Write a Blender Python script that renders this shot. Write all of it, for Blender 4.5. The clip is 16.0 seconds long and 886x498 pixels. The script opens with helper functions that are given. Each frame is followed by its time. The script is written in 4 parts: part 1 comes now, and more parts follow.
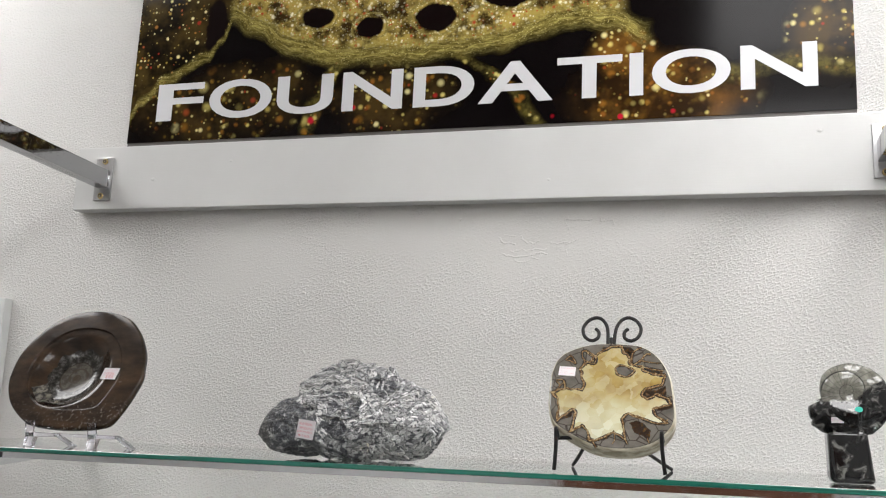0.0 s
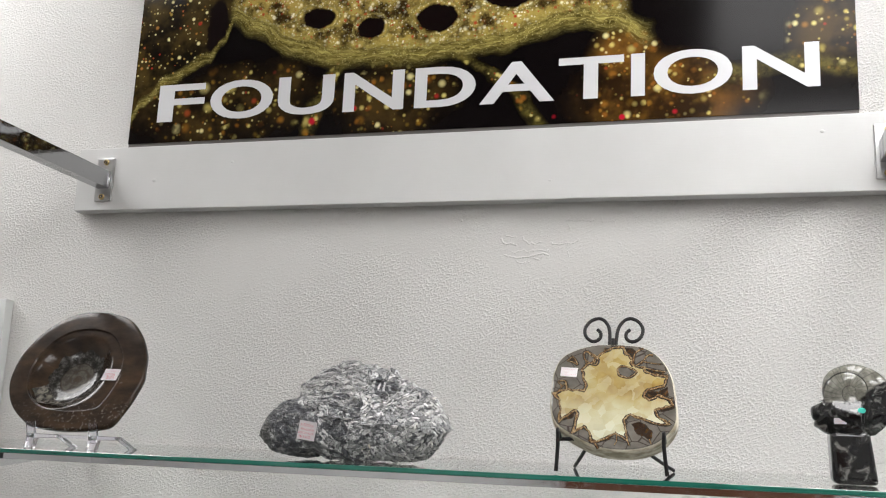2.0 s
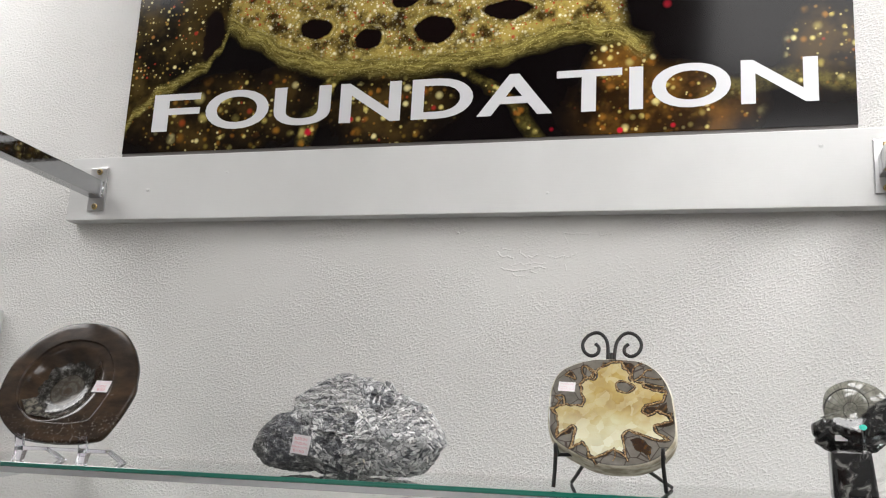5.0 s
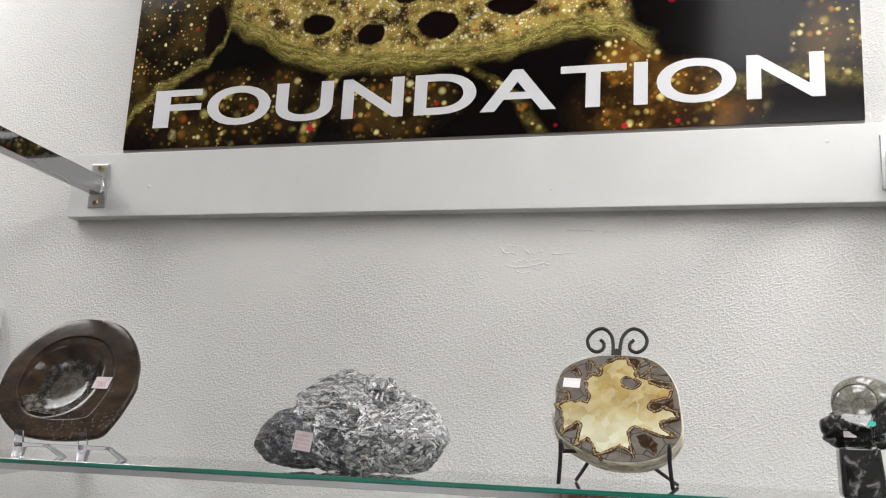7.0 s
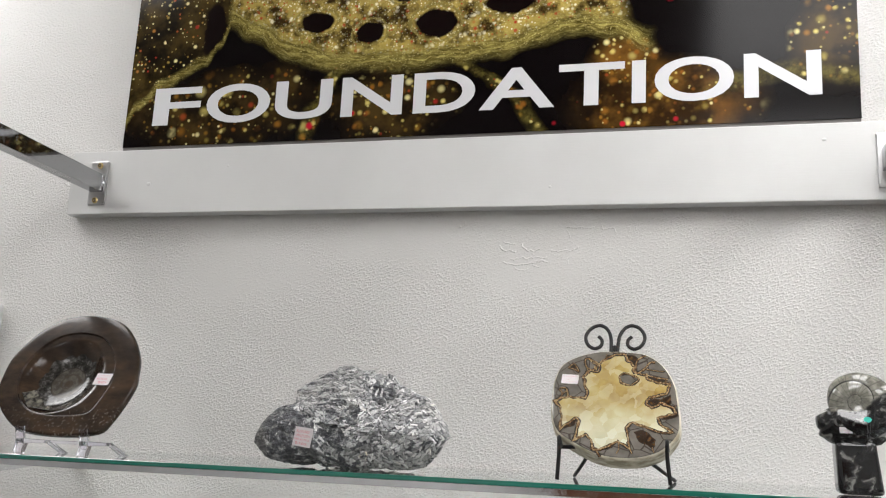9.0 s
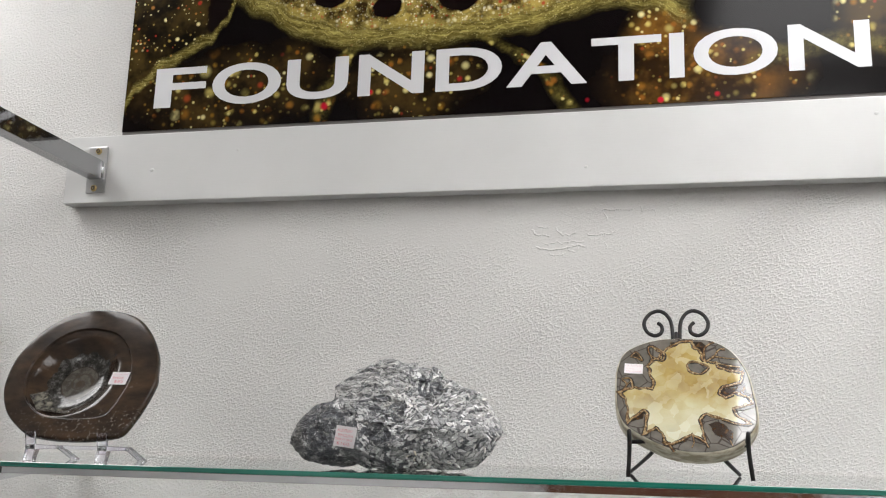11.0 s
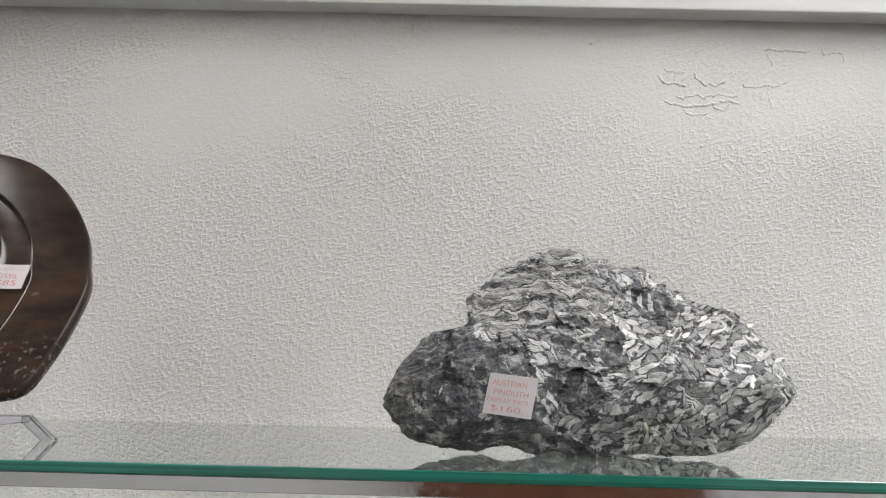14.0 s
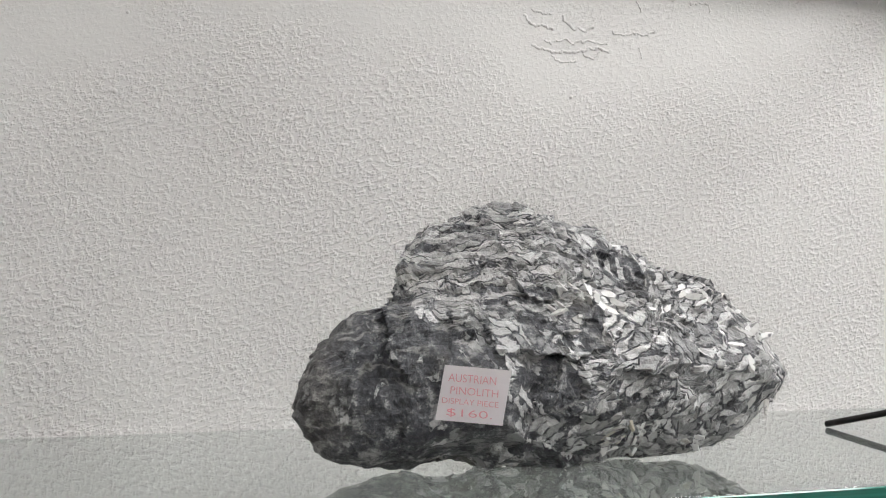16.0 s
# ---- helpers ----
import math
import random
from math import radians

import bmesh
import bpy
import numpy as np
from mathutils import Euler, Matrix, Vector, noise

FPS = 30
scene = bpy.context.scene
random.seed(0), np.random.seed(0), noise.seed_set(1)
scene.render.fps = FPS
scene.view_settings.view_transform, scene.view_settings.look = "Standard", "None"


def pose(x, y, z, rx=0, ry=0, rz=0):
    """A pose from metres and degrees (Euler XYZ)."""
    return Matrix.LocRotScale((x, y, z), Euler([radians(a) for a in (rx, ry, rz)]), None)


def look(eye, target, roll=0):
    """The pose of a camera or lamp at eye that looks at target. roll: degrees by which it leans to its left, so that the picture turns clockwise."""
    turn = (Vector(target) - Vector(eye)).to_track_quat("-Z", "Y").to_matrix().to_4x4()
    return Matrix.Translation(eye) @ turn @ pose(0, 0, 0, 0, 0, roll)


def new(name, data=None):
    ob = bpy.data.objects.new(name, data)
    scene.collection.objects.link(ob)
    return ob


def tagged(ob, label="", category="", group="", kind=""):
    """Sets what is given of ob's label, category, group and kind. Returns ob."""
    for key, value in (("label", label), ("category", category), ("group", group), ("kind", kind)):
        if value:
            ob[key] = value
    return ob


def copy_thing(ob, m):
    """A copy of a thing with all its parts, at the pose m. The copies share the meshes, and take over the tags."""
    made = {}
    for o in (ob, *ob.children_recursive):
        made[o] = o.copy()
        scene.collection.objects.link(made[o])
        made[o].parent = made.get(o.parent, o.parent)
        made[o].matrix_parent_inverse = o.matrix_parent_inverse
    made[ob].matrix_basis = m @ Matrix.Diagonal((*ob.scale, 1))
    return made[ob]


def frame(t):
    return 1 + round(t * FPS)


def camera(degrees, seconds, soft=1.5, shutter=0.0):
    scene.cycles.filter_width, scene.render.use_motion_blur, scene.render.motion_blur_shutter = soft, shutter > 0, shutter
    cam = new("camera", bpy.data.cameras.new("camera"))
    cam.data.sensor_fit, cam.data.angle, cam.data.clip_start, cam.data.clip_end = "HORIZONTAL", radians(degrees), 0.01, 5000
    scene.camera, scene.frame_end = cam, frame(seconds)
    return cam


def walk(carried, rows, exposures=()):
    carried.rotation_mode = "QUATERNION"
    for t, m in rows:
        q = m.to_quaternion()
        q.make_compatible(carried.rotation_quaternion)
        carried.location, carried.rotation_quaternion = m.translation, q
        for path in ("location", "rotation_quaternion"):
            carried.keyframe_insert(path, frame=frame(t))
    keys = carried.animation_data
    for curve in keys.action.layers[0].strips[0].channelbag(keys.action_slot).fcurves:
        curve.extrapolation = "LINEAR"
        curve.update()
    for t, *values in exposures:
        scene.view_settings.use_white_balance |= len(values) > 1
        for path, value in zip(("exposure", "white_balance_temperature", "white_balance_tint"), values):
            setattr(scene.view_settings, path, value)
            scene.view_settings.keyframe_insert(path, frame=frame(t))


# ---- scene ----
cam = camera(51.5, 16.0, 1.15)
PATH = [
    (0, (0.394, -1.381, 1.443), (-0.161, 0.503, 1.825), 2.1),
    (0.5, (0.393, -1.378, 1.446), (-0.151, 0.507, 1.835), 1.9),
    (1, (0.391, -1.375, 1.443), (-0.154, 0.511, 1.827), 2.0),
    (1.5, (0.392, -1.377, 1.443), (-0.158, 0.506, 1.831), 2.1),
    (2, (0.393, -1.379, 1.443), (-0.164, 0.503, 1.827), 2.1),
    (2.5, (0.393, -1.367, 1.442), (-0.165, 0.516, 1.821), 2.0),
    (3, (0.391, -1.355, 1.443), (-0.147, 0.53, 1.836), 2.0),
    (3.5, (0.39, -1.358, 1.444), (-0.136, 0.528, 1.854), 2.1),
    (4, (0.387, -1.369, 1.444), (-0.147, 0.513, 1.858), 2.2),
    (6.5, (0.383, -1.366, 1.439), (-0.161, 0.513, 1.854), 2.5),
    (7, (0.379, -1.358, 1.437), (-0.165, 0.521, 1.855), 2.5),
    (7.5, (0.378, -1.361, 1.436), (-0.167, 0.518, 1.856), 2.5),
    (8, (0.381, -1.366, 1.435), (-0.165, 0.513, 1.846), 2.4),
    (10.5, (0.344, -1.346, 1.435), (-0.156, 0.544, 1.856), 2.0),
    (11, (0.269, -1.31, 1.436), (-0.202, 0.591, 1.839), 1.3),
    (11.5, (0.168, -1.274, 1.434), (-0.253, 0.645, 1.813), 1.1),
    (12, (0.086, -1.255, 1.437), (-0.274, 0.683, 1.776), 0.6),
    (12.5, (0.03, -1.218, 1.439), (-0.304, 0.732, 1.735), -0.3),
    (13, (-0.022, -1.118, 1.438), (-0.346, 0.835, 1.719), -0.4),
    (13.5, (-0.063, -0.965, 1.438), (-0.307, 0.998, 1.736), 0.4),
    (14, (-0.099, -0.855, 1.441), (-0.157, 1.124, 1.73), 1.3),
    (14.5, (-0.135, -0.769, 1.446), (0.034, 1.207, 1.706), 0.7),
    (15, (-0.143, -0.73, 1.447), (0.213, 1.223, 1.685), -0.1),
    (15.5, (-0.163, -0.722, 1.448), (0.303, 1.208, 1.686), -0.5),
    (16, (-0.183, -0.708, 1.45), (0.324, 1.212, 1.687), -1.0),
]
walk(cam, [(t, look(eye, target, roll)) for t, eye, target, roll in PATH])

# ---- room light ----
world = bpy.data.worlds.new("world")
scene.world = world
world.use_nodes = True
world.node_tree.nodes["Background"].inputs["Color"].default_value = (0.8, 0.85, 0.9, 1)
world.node_tree.nodes["Background"].inputs["Strength"].default_value = 0.02
PANEL = 10.7

# ---- material helpers ----


def material(name, color=(0.5, 0.5, 0.5), rough=0.5, metal=0.0, coat=0.0, transmission=0.0, ior=1.5):
    m = bpy.data.materials.new(name)
    m.use_nodes = True
    b = m.node_tree.nodes["Principled BSDF"]
    b.inputs["Base Color"].default_value = (*color, 1)
    b.inputs["Roughness"].default_value = rough
    b.inputs["Metallic"].default_value = metal
    b.inputs["Coat Weight"].default_value = coat
    b.inputs["Coat Roughness"].default_value = 0.03
    b.inputs["Transmission Weight"].default_value = transmission
    b.inputs["IOR"].default_value = ior
    return m


def node(m, kind, settings=None, **sockets):
    n = m.node_tree.nodes.new(kind)
    for key, value in (settings or {}).items():
        setattr(n, key, value)
    for key, value in sockets.items():
        fill(m, n.inputs[int(key[1:])] if key[0] == "i" and key[1:].isdigit() else n.inputs[key.replace("_", " ")], value)
    return n


def fill(m, socket, value):
    if isinstance(value, bpy.types.NodeSocket):
        m.node_tree.links.new(value, socket)
    elif isinstance(value, bpy.types.Node):
        m.node_tree.links.new(value.outputs[0], socket)
    else:
        socket.default_value = value


def bsdf(m, **sockets):
    for key, value in sockets.items():
        fill(m, m.node_tree.nodes["Principled BSDF"].inputs[key.replace("_", " ")], value)


def coords(m):
    return node(m, "ShaderNodeTexCoord").outputs["Object"]


def mapped(m, vec, scale=(1, 1, 1), rot=(0, 0, 0), loc=(0, 0, 0)):
    return node(m, "ShaderNodeMapping", Vector=vec, Scale=scale, Rotation=[radians(a) for a in rot], Location=loc)


def noise_tex(m, vec, scale, detail=4.0, rough=0.55, distortion=0.0):
    return node(m, "ShaderNodeTexNoise", Vector=vec, Scale=scale, Detail=detail, Roughness=rough, Distortion=distortion)


def voronoi(m, vec, scale, feature="F1", random_=1.0):
    return node(m, "ShaderNodeTexVoronoi", {"feature": feature}, Vector=vec, Scale=scale, Randomness=random_)


def calc(m, op, a, b=0.0, c=0.0, clamp=False):
    return node(m, "ShaderNodeMath", {"operation": op, "use_clamp": clamp}, i0=a, i1=b, i2=c)


def step(m, value, lo, hi, to_lo=0.0, to_hi=1.0):
    return node(m, "ShaderNodeMapRange", {"interpolation_type": "SMOOTHSTEP"}, Value=value, From_Min=lo, From_Max=hi, To_Min=to_lo, To_Max=to_hi)


def mix(m, fac, a, b, blend="MIX"):
    n = m.node_tree.nodes.new("ShaderNodeMix")
    n.data_type, n.blend_type = "RGBA", blend
    for i, v in ((0, fac), (6, a), (7, b)):
        if isinstance(v, tuple) and len(v) == 3:
            v = (*v, 1)
        fill(m, n.inputs[i], v)
    return n.outputs[2]


def ramp(m, fac, *stops):
    n = node(m, "ShaderNodeValToRGB", Fac=fac)
    e = n.color_ramp.elements
    while len(e) < len(stops):
        e.new(0.5)
    for k, (p, c) in zip(e, stops):
        k.position, k.color = p, (*c, 1)
    return n.outputs[0]


def bump(m, height, strength=0.5, distance=0.001):
    n = node(m, "ShaderNodeBump", Height=height, Strength=strength, Distance=distance)
    bsdf(m, Normal=n.outputs[0])


def island(m):
    return node(m, "ShaderNodeNewGeometry").outputs["Random Per Island"]


# ---- materials ----


def plaster():
    """Knockdown plaster, painted off-white, with trowelled smooth spots."""
    m = material("plaster", (0.78, 0.77, 0.75), 0.55)
    v = coords(m)
    flat = node(m, "ShaderNodeSeparateXYZ", Vector=v)
    w = mapped(m, mapped(m, v, (1, 1, 1), (0, 24, 0)).outputs[0], (0.8, 1, 1.5)).outputs[0]
    ridges = noise_tex(m, w, 230, 2.0, 0.5, 0.15)
    plate = step(m, ridges.outputs[0], 0.45, 0.65)
    second = noise_tex(m, mapped(m, v, (1.6, 1, 1), (0, -35, 0), (3, 0, 1)).outputs[0], 205, 2, 0.45, 0.1)
    lip = calc(m, "MULTIPLY", step(m, second.outputs[0], 0.5, 0.68), 0.6)
    coarse = calc(m, "ADD", plate, lip)

    def spot(x, z, a, b):
        d = node(m, "ShaderNodeCombineXYZ", X=calc(m, "DIVIDE", calc(m, "SUBTRACT", flat.outputs[0], x), a), Y=calc(m, "DIVIDE", calc(m, "SUBTRACT", flat.outputs[2], z), b))
        n = node(m, "ShaderNodeVectorMath", {"operation": "LENGTH"}, i0=d)
        return calc(m, "ADD", n.outputs["Value"], calc(m, "MULTIPLY", noise_tex(m, v, 14, 3).outputs[0], 1.0))

    near = calc(m, "MINIMUM", spot(0.14, 1.74, 0.2, 0.07), spot(-0.34, 1.71, 0.13, 0.06))
    near = calc(m, "MINIMUM", near, spot(-0.05, 1.745, 0.2, 0.035))
    rough_part = step(m, near, 1.05, 1.95, 0.2, 1.0)
    broad = step(m, noise_tex(m, v, 7, 3).outputs[0], 0.3, 0.65, 0.55, 1.0)
    height = calc(m, "MULTIPLY", calc(m, "MULTIPLY", coarse, rough_part), broad)
    fine = noise_tex(m, v, 420, 3)
    total = calc(m, "ADD", height, calc(m, "MULTIPLY", fine.outputs[0], 0.12))
    bump(m, total, 1.0, 0.0008)
    stain = noise_tex(m, v, 2.6, 4)
    bsdf(m, Roughness=step(m, near, 1.05, 1.95, 0.38, 0.55), Base_Color=ramp(m, stain.outputs[0], (0.3, (0.565, 0.556, 0.54)), (0.7, (0.625, 0.616, 0.6))))
    return m


def paint(name, color, rough=0.45):
    m = material(name, color, rough)
    v = coords(m)
    n = noise_tex(m, v, 5, 4)
    strokes = noise_tex(m, mapped(m, v, (12, 60, 160)), 3, 3)
    c = tuple(k * 0.93 for k in color)
    bsdf(m, Base_Color=ramp(m, n.outputs[0], (0.35, c), (0.65, color)), Roughness=step(m, n.outputs[0], 0.3, 0.7, rough - 0.08, rough + 0.1))
    bump(m, strokes.outputs[0], 0.25, 0.0004)
    return m


def chrome(name="chrome", color=(0.72, 0.73, 0.75)):
    m = material(name, color, 0.08, 1.0)
    v = coords(m)
    n = noise_tex(m, v, 160, 3)
    bsdf(m, Roughness=step(m, n.outputs[0], 0.4, 0.8, 0.04, 0.16))
    return m


def brass():
    m = material("brass", (0.62, 0.46, 0.2), 0.3, 1.0)
    n = noise_tex(m, coords(m), 500, 2)
    bsdf(m, Base_Color=ramp(m, n.outputs[0], (0.4, (0.42, 0.3, 0.12)), (0.6, (0.7, 0.55, 0.26))))
    return m


def glass_pane():
    # Tint is darkened in place of the shelf's missing shadow on the wall.
    m = material("shelf_glass", (0.69, 0.75, 0.725), 0.0, 0, 0, 1.0, 1.5)
    return m


def glass_edge():
    m = material("glass_edge", (0.01, 0.16, 0.12), 0.12, 0, 0.6)
    v = coords(m)
    n = noise_tex(m, mapped(m, v, (3, 40, 300)), 2, 3)
    bsdf(m, Base_Color=ramp(m, n.outputs[0], (0.3, (0.006, 0.085, 0.06)), (0.75, (0.02, 0.2, 0.15))))
    return m


def acrylic():
    return material("clear_acrylic", (0.93, 0.92, 0.99), 0.03, 0, 0, 1.0, 1.49)


def iron():
    m = material("black_iron", (0.012, 0.011, 0.011), 0.5)
    n = noise_tex(m, coords(m), 220, 4)
    bsdf(m, Base_Color=ramp(m, n.outputs[0], (0.55, (0.006, 0.0055, 0.0055)), (0.78, (0.04, 0.024, 0.018))), Roughness=step(m, n.outputs[0], 0.3, 0.7, 0.45, 0.65), Specular_IOR_Level=0.3)
    bump(m, n.outputs[0], 0.3, 0.0006)
    return m


def paper(name, color):
    m = material(name, color, 0.7)
    n = noise_tex(m, coords(m), 300, 3)
    bump(m, n.outputs[0], 0.15, 0.0002)
    return m


M = {
    "plaster": plaster(),
    "board": paint("board_paint", (0.6, 0.6, 0.592)),
    "panel": paint("panel_paint", (0.6, 0.61, 0.6)),
    "ceiling": paint("ceiling_tile", (0.78, 0.77, 0.74), 0.9),
    "wood": paint("brown_wood", (0.11, 0.04, 0.018), 0.35),
    "carpet": paint("carpet", (0.12, 0.1, 0.09), 0.95),
    "chrome": chrome(),
    "arm": chrome("dull_chrome", (0.4, 0.4, 0.41)),
    "satin": material("satin_steel", (0.5, 0.5, 0.5), 0.32, 1.0),
    "brass": brass(),
    "glass": glass_pane(),
    "edge": glass_edge(),
    "acrylic": acrylic(),
    "iron": iron(),
    "tag": paper("tag_paper", (0.95, 0.915, 0.925)),
    "ink": material("red_ink", (0.82, 0.36, 0.4), 0.7),
    "faint_ink": material("faint_red_ink", (0.88, 0.62, 0.66), 0.7),
    "letter": material("white_vinyl", (0.62, 0.62, 0.635), 0.45),
    "black": material("black_plastic", (0.015, 0.015, 0.016), 0.3),
    "diffuser": material("diffuser", (0.9, 0.9, 0.9), 0.5),
    "white_metal": material("white_metal", (0.75, 0.75, 0.74), 0.4),
    "core": material("foam_core_shaded", (0.11, 0.1, 0.095), 0.6),
}
bsdf(M["diffuser"], Emission_Color=(1.0, 0.988, 0.985, 1), Emission_Strength=PANEL)

# ---- mesh helpers ----


def link(name, bm, mat_, parent=None, label="", m=None, smooth=False):
    bmesh.ops.recalc_face_normals(bm, faces=bm.faces)
    me = bpy.data.meshes.new(name)
    bm.to_mesh(me)
    bm.free()
    me.materials.append(mat_)
    if smooth:
        for p in me.polygons:
            p.use_smooth = True
    ob = new(name, me)
    if m is not None:
        ob.matrix_basis = m
    if parent is not None:
        ob.parent = parent
    if label:
        ob["label"] = label
    return ob


def part(name, bm, mat_, parent, label="", m=None, smooth=False):
    return link(name, bm, mat_, parent, label, m, smooth)


def thing(name, label, category, m, group=""):
    ob = new(name)
    ob.empty_display_size = 0.02
    ob.matrix_basis = m
    return tagged(ob, label, category, group)


def structure(name, bm, mat_, label, category, smooth=False):
    return tagged(link(name, bm, mat_, smooth=smooth), label, category, kind="structure")


def box(lo, hi, bevel=0.0, bm=None, segments=2):
    own = bmesh.new()
    bmesh.ops.create_cube(own, size=1)
    for v in own.verts:
        v.co = Vector([lo[i] + (v.co[i] + 0.5) * (hi[i] - lo[i]) for i in range(3)])
    if bevel:
        bmesh.ops.bevel(own, geom=own.edges[:], offset=bevel, segments=segments, profile=0.6, affect="EDGES")
    if bm is None:
        return own
    return join(bm, own)


def join(bm, other):
    me = bpy.data.meshes.new("tmp")
    other.to_mesh(me)
    other.free()
    bm.from_mesh(me)
    bpy.data.meshes.remove(me)
    return bm


def spline(points, n=6, closed=False):
    p = [Vector(q) for q in points]
    out = []
    count = len(p) if closed else len(p) - 1
    for i in range(count):
        a, b = p[i], p[(i + 1) % len(p)]
        z = p[i - 1] if closed or i else a
        c = p[(i + 2) % len(p)] if closed or i + 2 < len(p) else b
        for k in range(n):
            t = k / n
            out.append(0.5 * (2 * a + (b - z) * t + (2 * z - 5 * a + 4 * b - c) * t * t + (3 * a - z - 3 * b + c) * t ** 3))
    if not closed:
        out.append(p[-1])
    return out


def sweep(points, r, seg=10, n=6, bm=None):
    """A round rod along a smooth line, with closed ends."""
    bm = bm or bmesh.new()
    line = spline(points, n) if n > 1 else [Vector(q) for q in points]
    up, rings = Vector((0.13, 0.31, 0.94)), []
    for i, q in enumerate(line):
        d = (line[min(i + 1, len(line) - 1)] - line[max(i - 1, 0)]).normalized()
        a = d.cross(up).normalized()
        b = d.cross(a)
        up = -b if i else up
        a = d.cross(up).normalized()
        b = d.cross(a)
        rings.append([bm.verts.new(q + r * (math.cos(k * math.tau / seg) * a + math.sin(k * math.tau / seg) * b)) for k in range(seg)])
    for s, e in zip(rings, rings[1:]):
        for k in range(seg):
            bm.faces.new((s[k], s[(k + 1) % seg], e[(k + 1) % seg], e[k]))
    bm.faces.new(rings[0])
    bm.faces.new(rings[-1][::-1])
    return bm


def slab(outline, lo, hi, bevel=0.0):
    """A flat piece with an outline in x and y, from height lo to hi."""
    bm = bmesh.new()
    f = bm.faces.new([bm.verts.new((q[0], q[1], lo)) for q in outline])
    top = bmesh.ops.extrude_face_region(bm, geom=[f])
    verts = [g for g in top["geom"] if isinstance(g, bmesh.types.BMVert)]
    for v in verts:
        v.co.z = hi
    if bevel:
        up = [e for e in bm.edges if all(v in verts for v in e.verts)]
        bmesh.ops.bevel(bm, geom=up, offset=bevel, segments=3, profile=0.5, affect="EDGES")
    return bm


def ribbon(points, width, z, thick=0.0003, closed=False, bm=None):
    """A thin raised strip along a line in x and y."""
    bm = bm or bmesh.new()
    p = [Vector((q[0], q[1], 0)) for q in points]
    rows = []
    for i, q in enumerate(p):
        a = p[i - 1] if closed or i else q
        b = p[(i + 1) % len(p)] if closed or i + 1 < len(p) else q
        s = (b - a).normalized().cross(Vector((0, 0, 1))) * width * (0.7 + 0.6 * noise.noise(q * 160 + Vector((3, 1, width * 900)))) / 2
        rows.append([bm.verts.new((q + s * k).to_tuple()[:2] + (z + h,)) for k, h in ((-1, 0), (-0.8, thick), (0.8, thick), (1, 0))])
    for i in range(len(rows) if closed else len(rows) - 1):
        s, e = rows[i], rows[(i + 1) % len(rows)]
        for k in range(3):
            bm.faces.new((s[k], s[k + 1], e[k + 1], e[k]))
    return bm


def text(body, size, width=None, height=None, offset=0.0, depth=0.0003):
    """Lettering as a mesh, from the lower left corner, stretched to a width and height."""
    c = bpy.data.curves.new("lettering", "FONT")
    c.body, c.size, c.offset, c.extrude, c.resolution_u = body, size, offset * size, depth / 2, 6
    ob = bpy.data.objects.new("lettering", c)
    scene.collection.objects.link(ob)
    me = bpy.data.meshes.new_from_object(ob.evaluated_get(bpy.context.evaluated_depsgraph_get()))
    bpy.data.objects.remove(ob)
    bpy.data.curves.remove(c)
    bm = bmesh.new()
    bm.from_mesh(me)
    bpy.data.meshes.remove(me)
    lo = [min(v.co[i] for v in bm.verts) for i in (0, 1)]
    hi = [max(v.co[i] for v in bm.verts) for i in (0, 1)]
    sx = width / (hi[0] - lo[0]) if width else 1
    sy = height / (hi[1] - lo[1]) if height else (sx if width else 1)
    for v in bm.verts:
        v.co.x, v.co.y = (v.co.x - lo[0]) * sx, (v.co.y - lo[1]) * sy
    return bm


# ---- the room ----
GLASS = 1.4
CEIL = 2.6
structure("wall_north", box((-3.2, 0, 0), (3.6, 0.12, CEIL)), M["plaster"], "off-white knockdown plaster wall with peeling paint", "wall")
structure("wall_south", box((-3.2, -4.42, 0), (3.6, -4.3, CEIL)), M["board"], "plain painted wall across the room", "wall")
structure("wall_west", box((-3.32, -4.3, 0), (-3.2, 0, CEIL)), M["board"], "plain painted side wall", "wall")
structure("wall_east", box((3.6, -4.3, 0), (3.72, 0, CEIL)), M["board"], "plain painted side wall", "wall")
structure("floor", box((-3.2, -4.3, -0.1), (3.6, 0, 0)), M["carpet"], "dull brown carpeted floor", "floor")
structure("ceiling", box((-3.2, -4.3, CEIL), (3.6, 0, CEIL + 0.1)), M["ceiling"], "white suspended ceiling", "ceiling")


def troffer(x, y):
    t = thing("ceiling_light", "white fluorescent ceiling panel, switched on, shared by lights and added fills", "ceiling light", pose(x, y, CEIL - 0.012), "ceiling lights")
    frame_ = bmesh.new()
    for lo, hi in (((-0.31, -0.62, 0), (-0.29, 0.62, 0.012)), ((0.29, -0.62, 0), (0.31, 0.62, 0.012)), ((-0.29, -0.62, 0), (0.29, -0.6, 0.012)), ((-0.29, 0.6, 0), (0.29, 0.62, 0.012))):
        box(lo, hi, 0, frame_)
    part("frame", frame_, M["white_metal"], t)
    part("diffuser", box((-0.29, -0.6, 0.004), (0.29, 0.6, 0.01)), M["diffuser"], t, "glowing white diffuser")
    return t


first = troffer(0.71, -0.85)
# First copy is the left light; the other four are unseen, added fill.
for x, y, turn in ((-1.55, -0.39, 90), (2.05, -0.85, 0), (0.71, -2.5, 0), (2.05, -2.5, 0), (-1.4, -3.2, 0)):
    copy_thing(first, pose(x, y, CEIL - 0.012, 0, 0, turn))

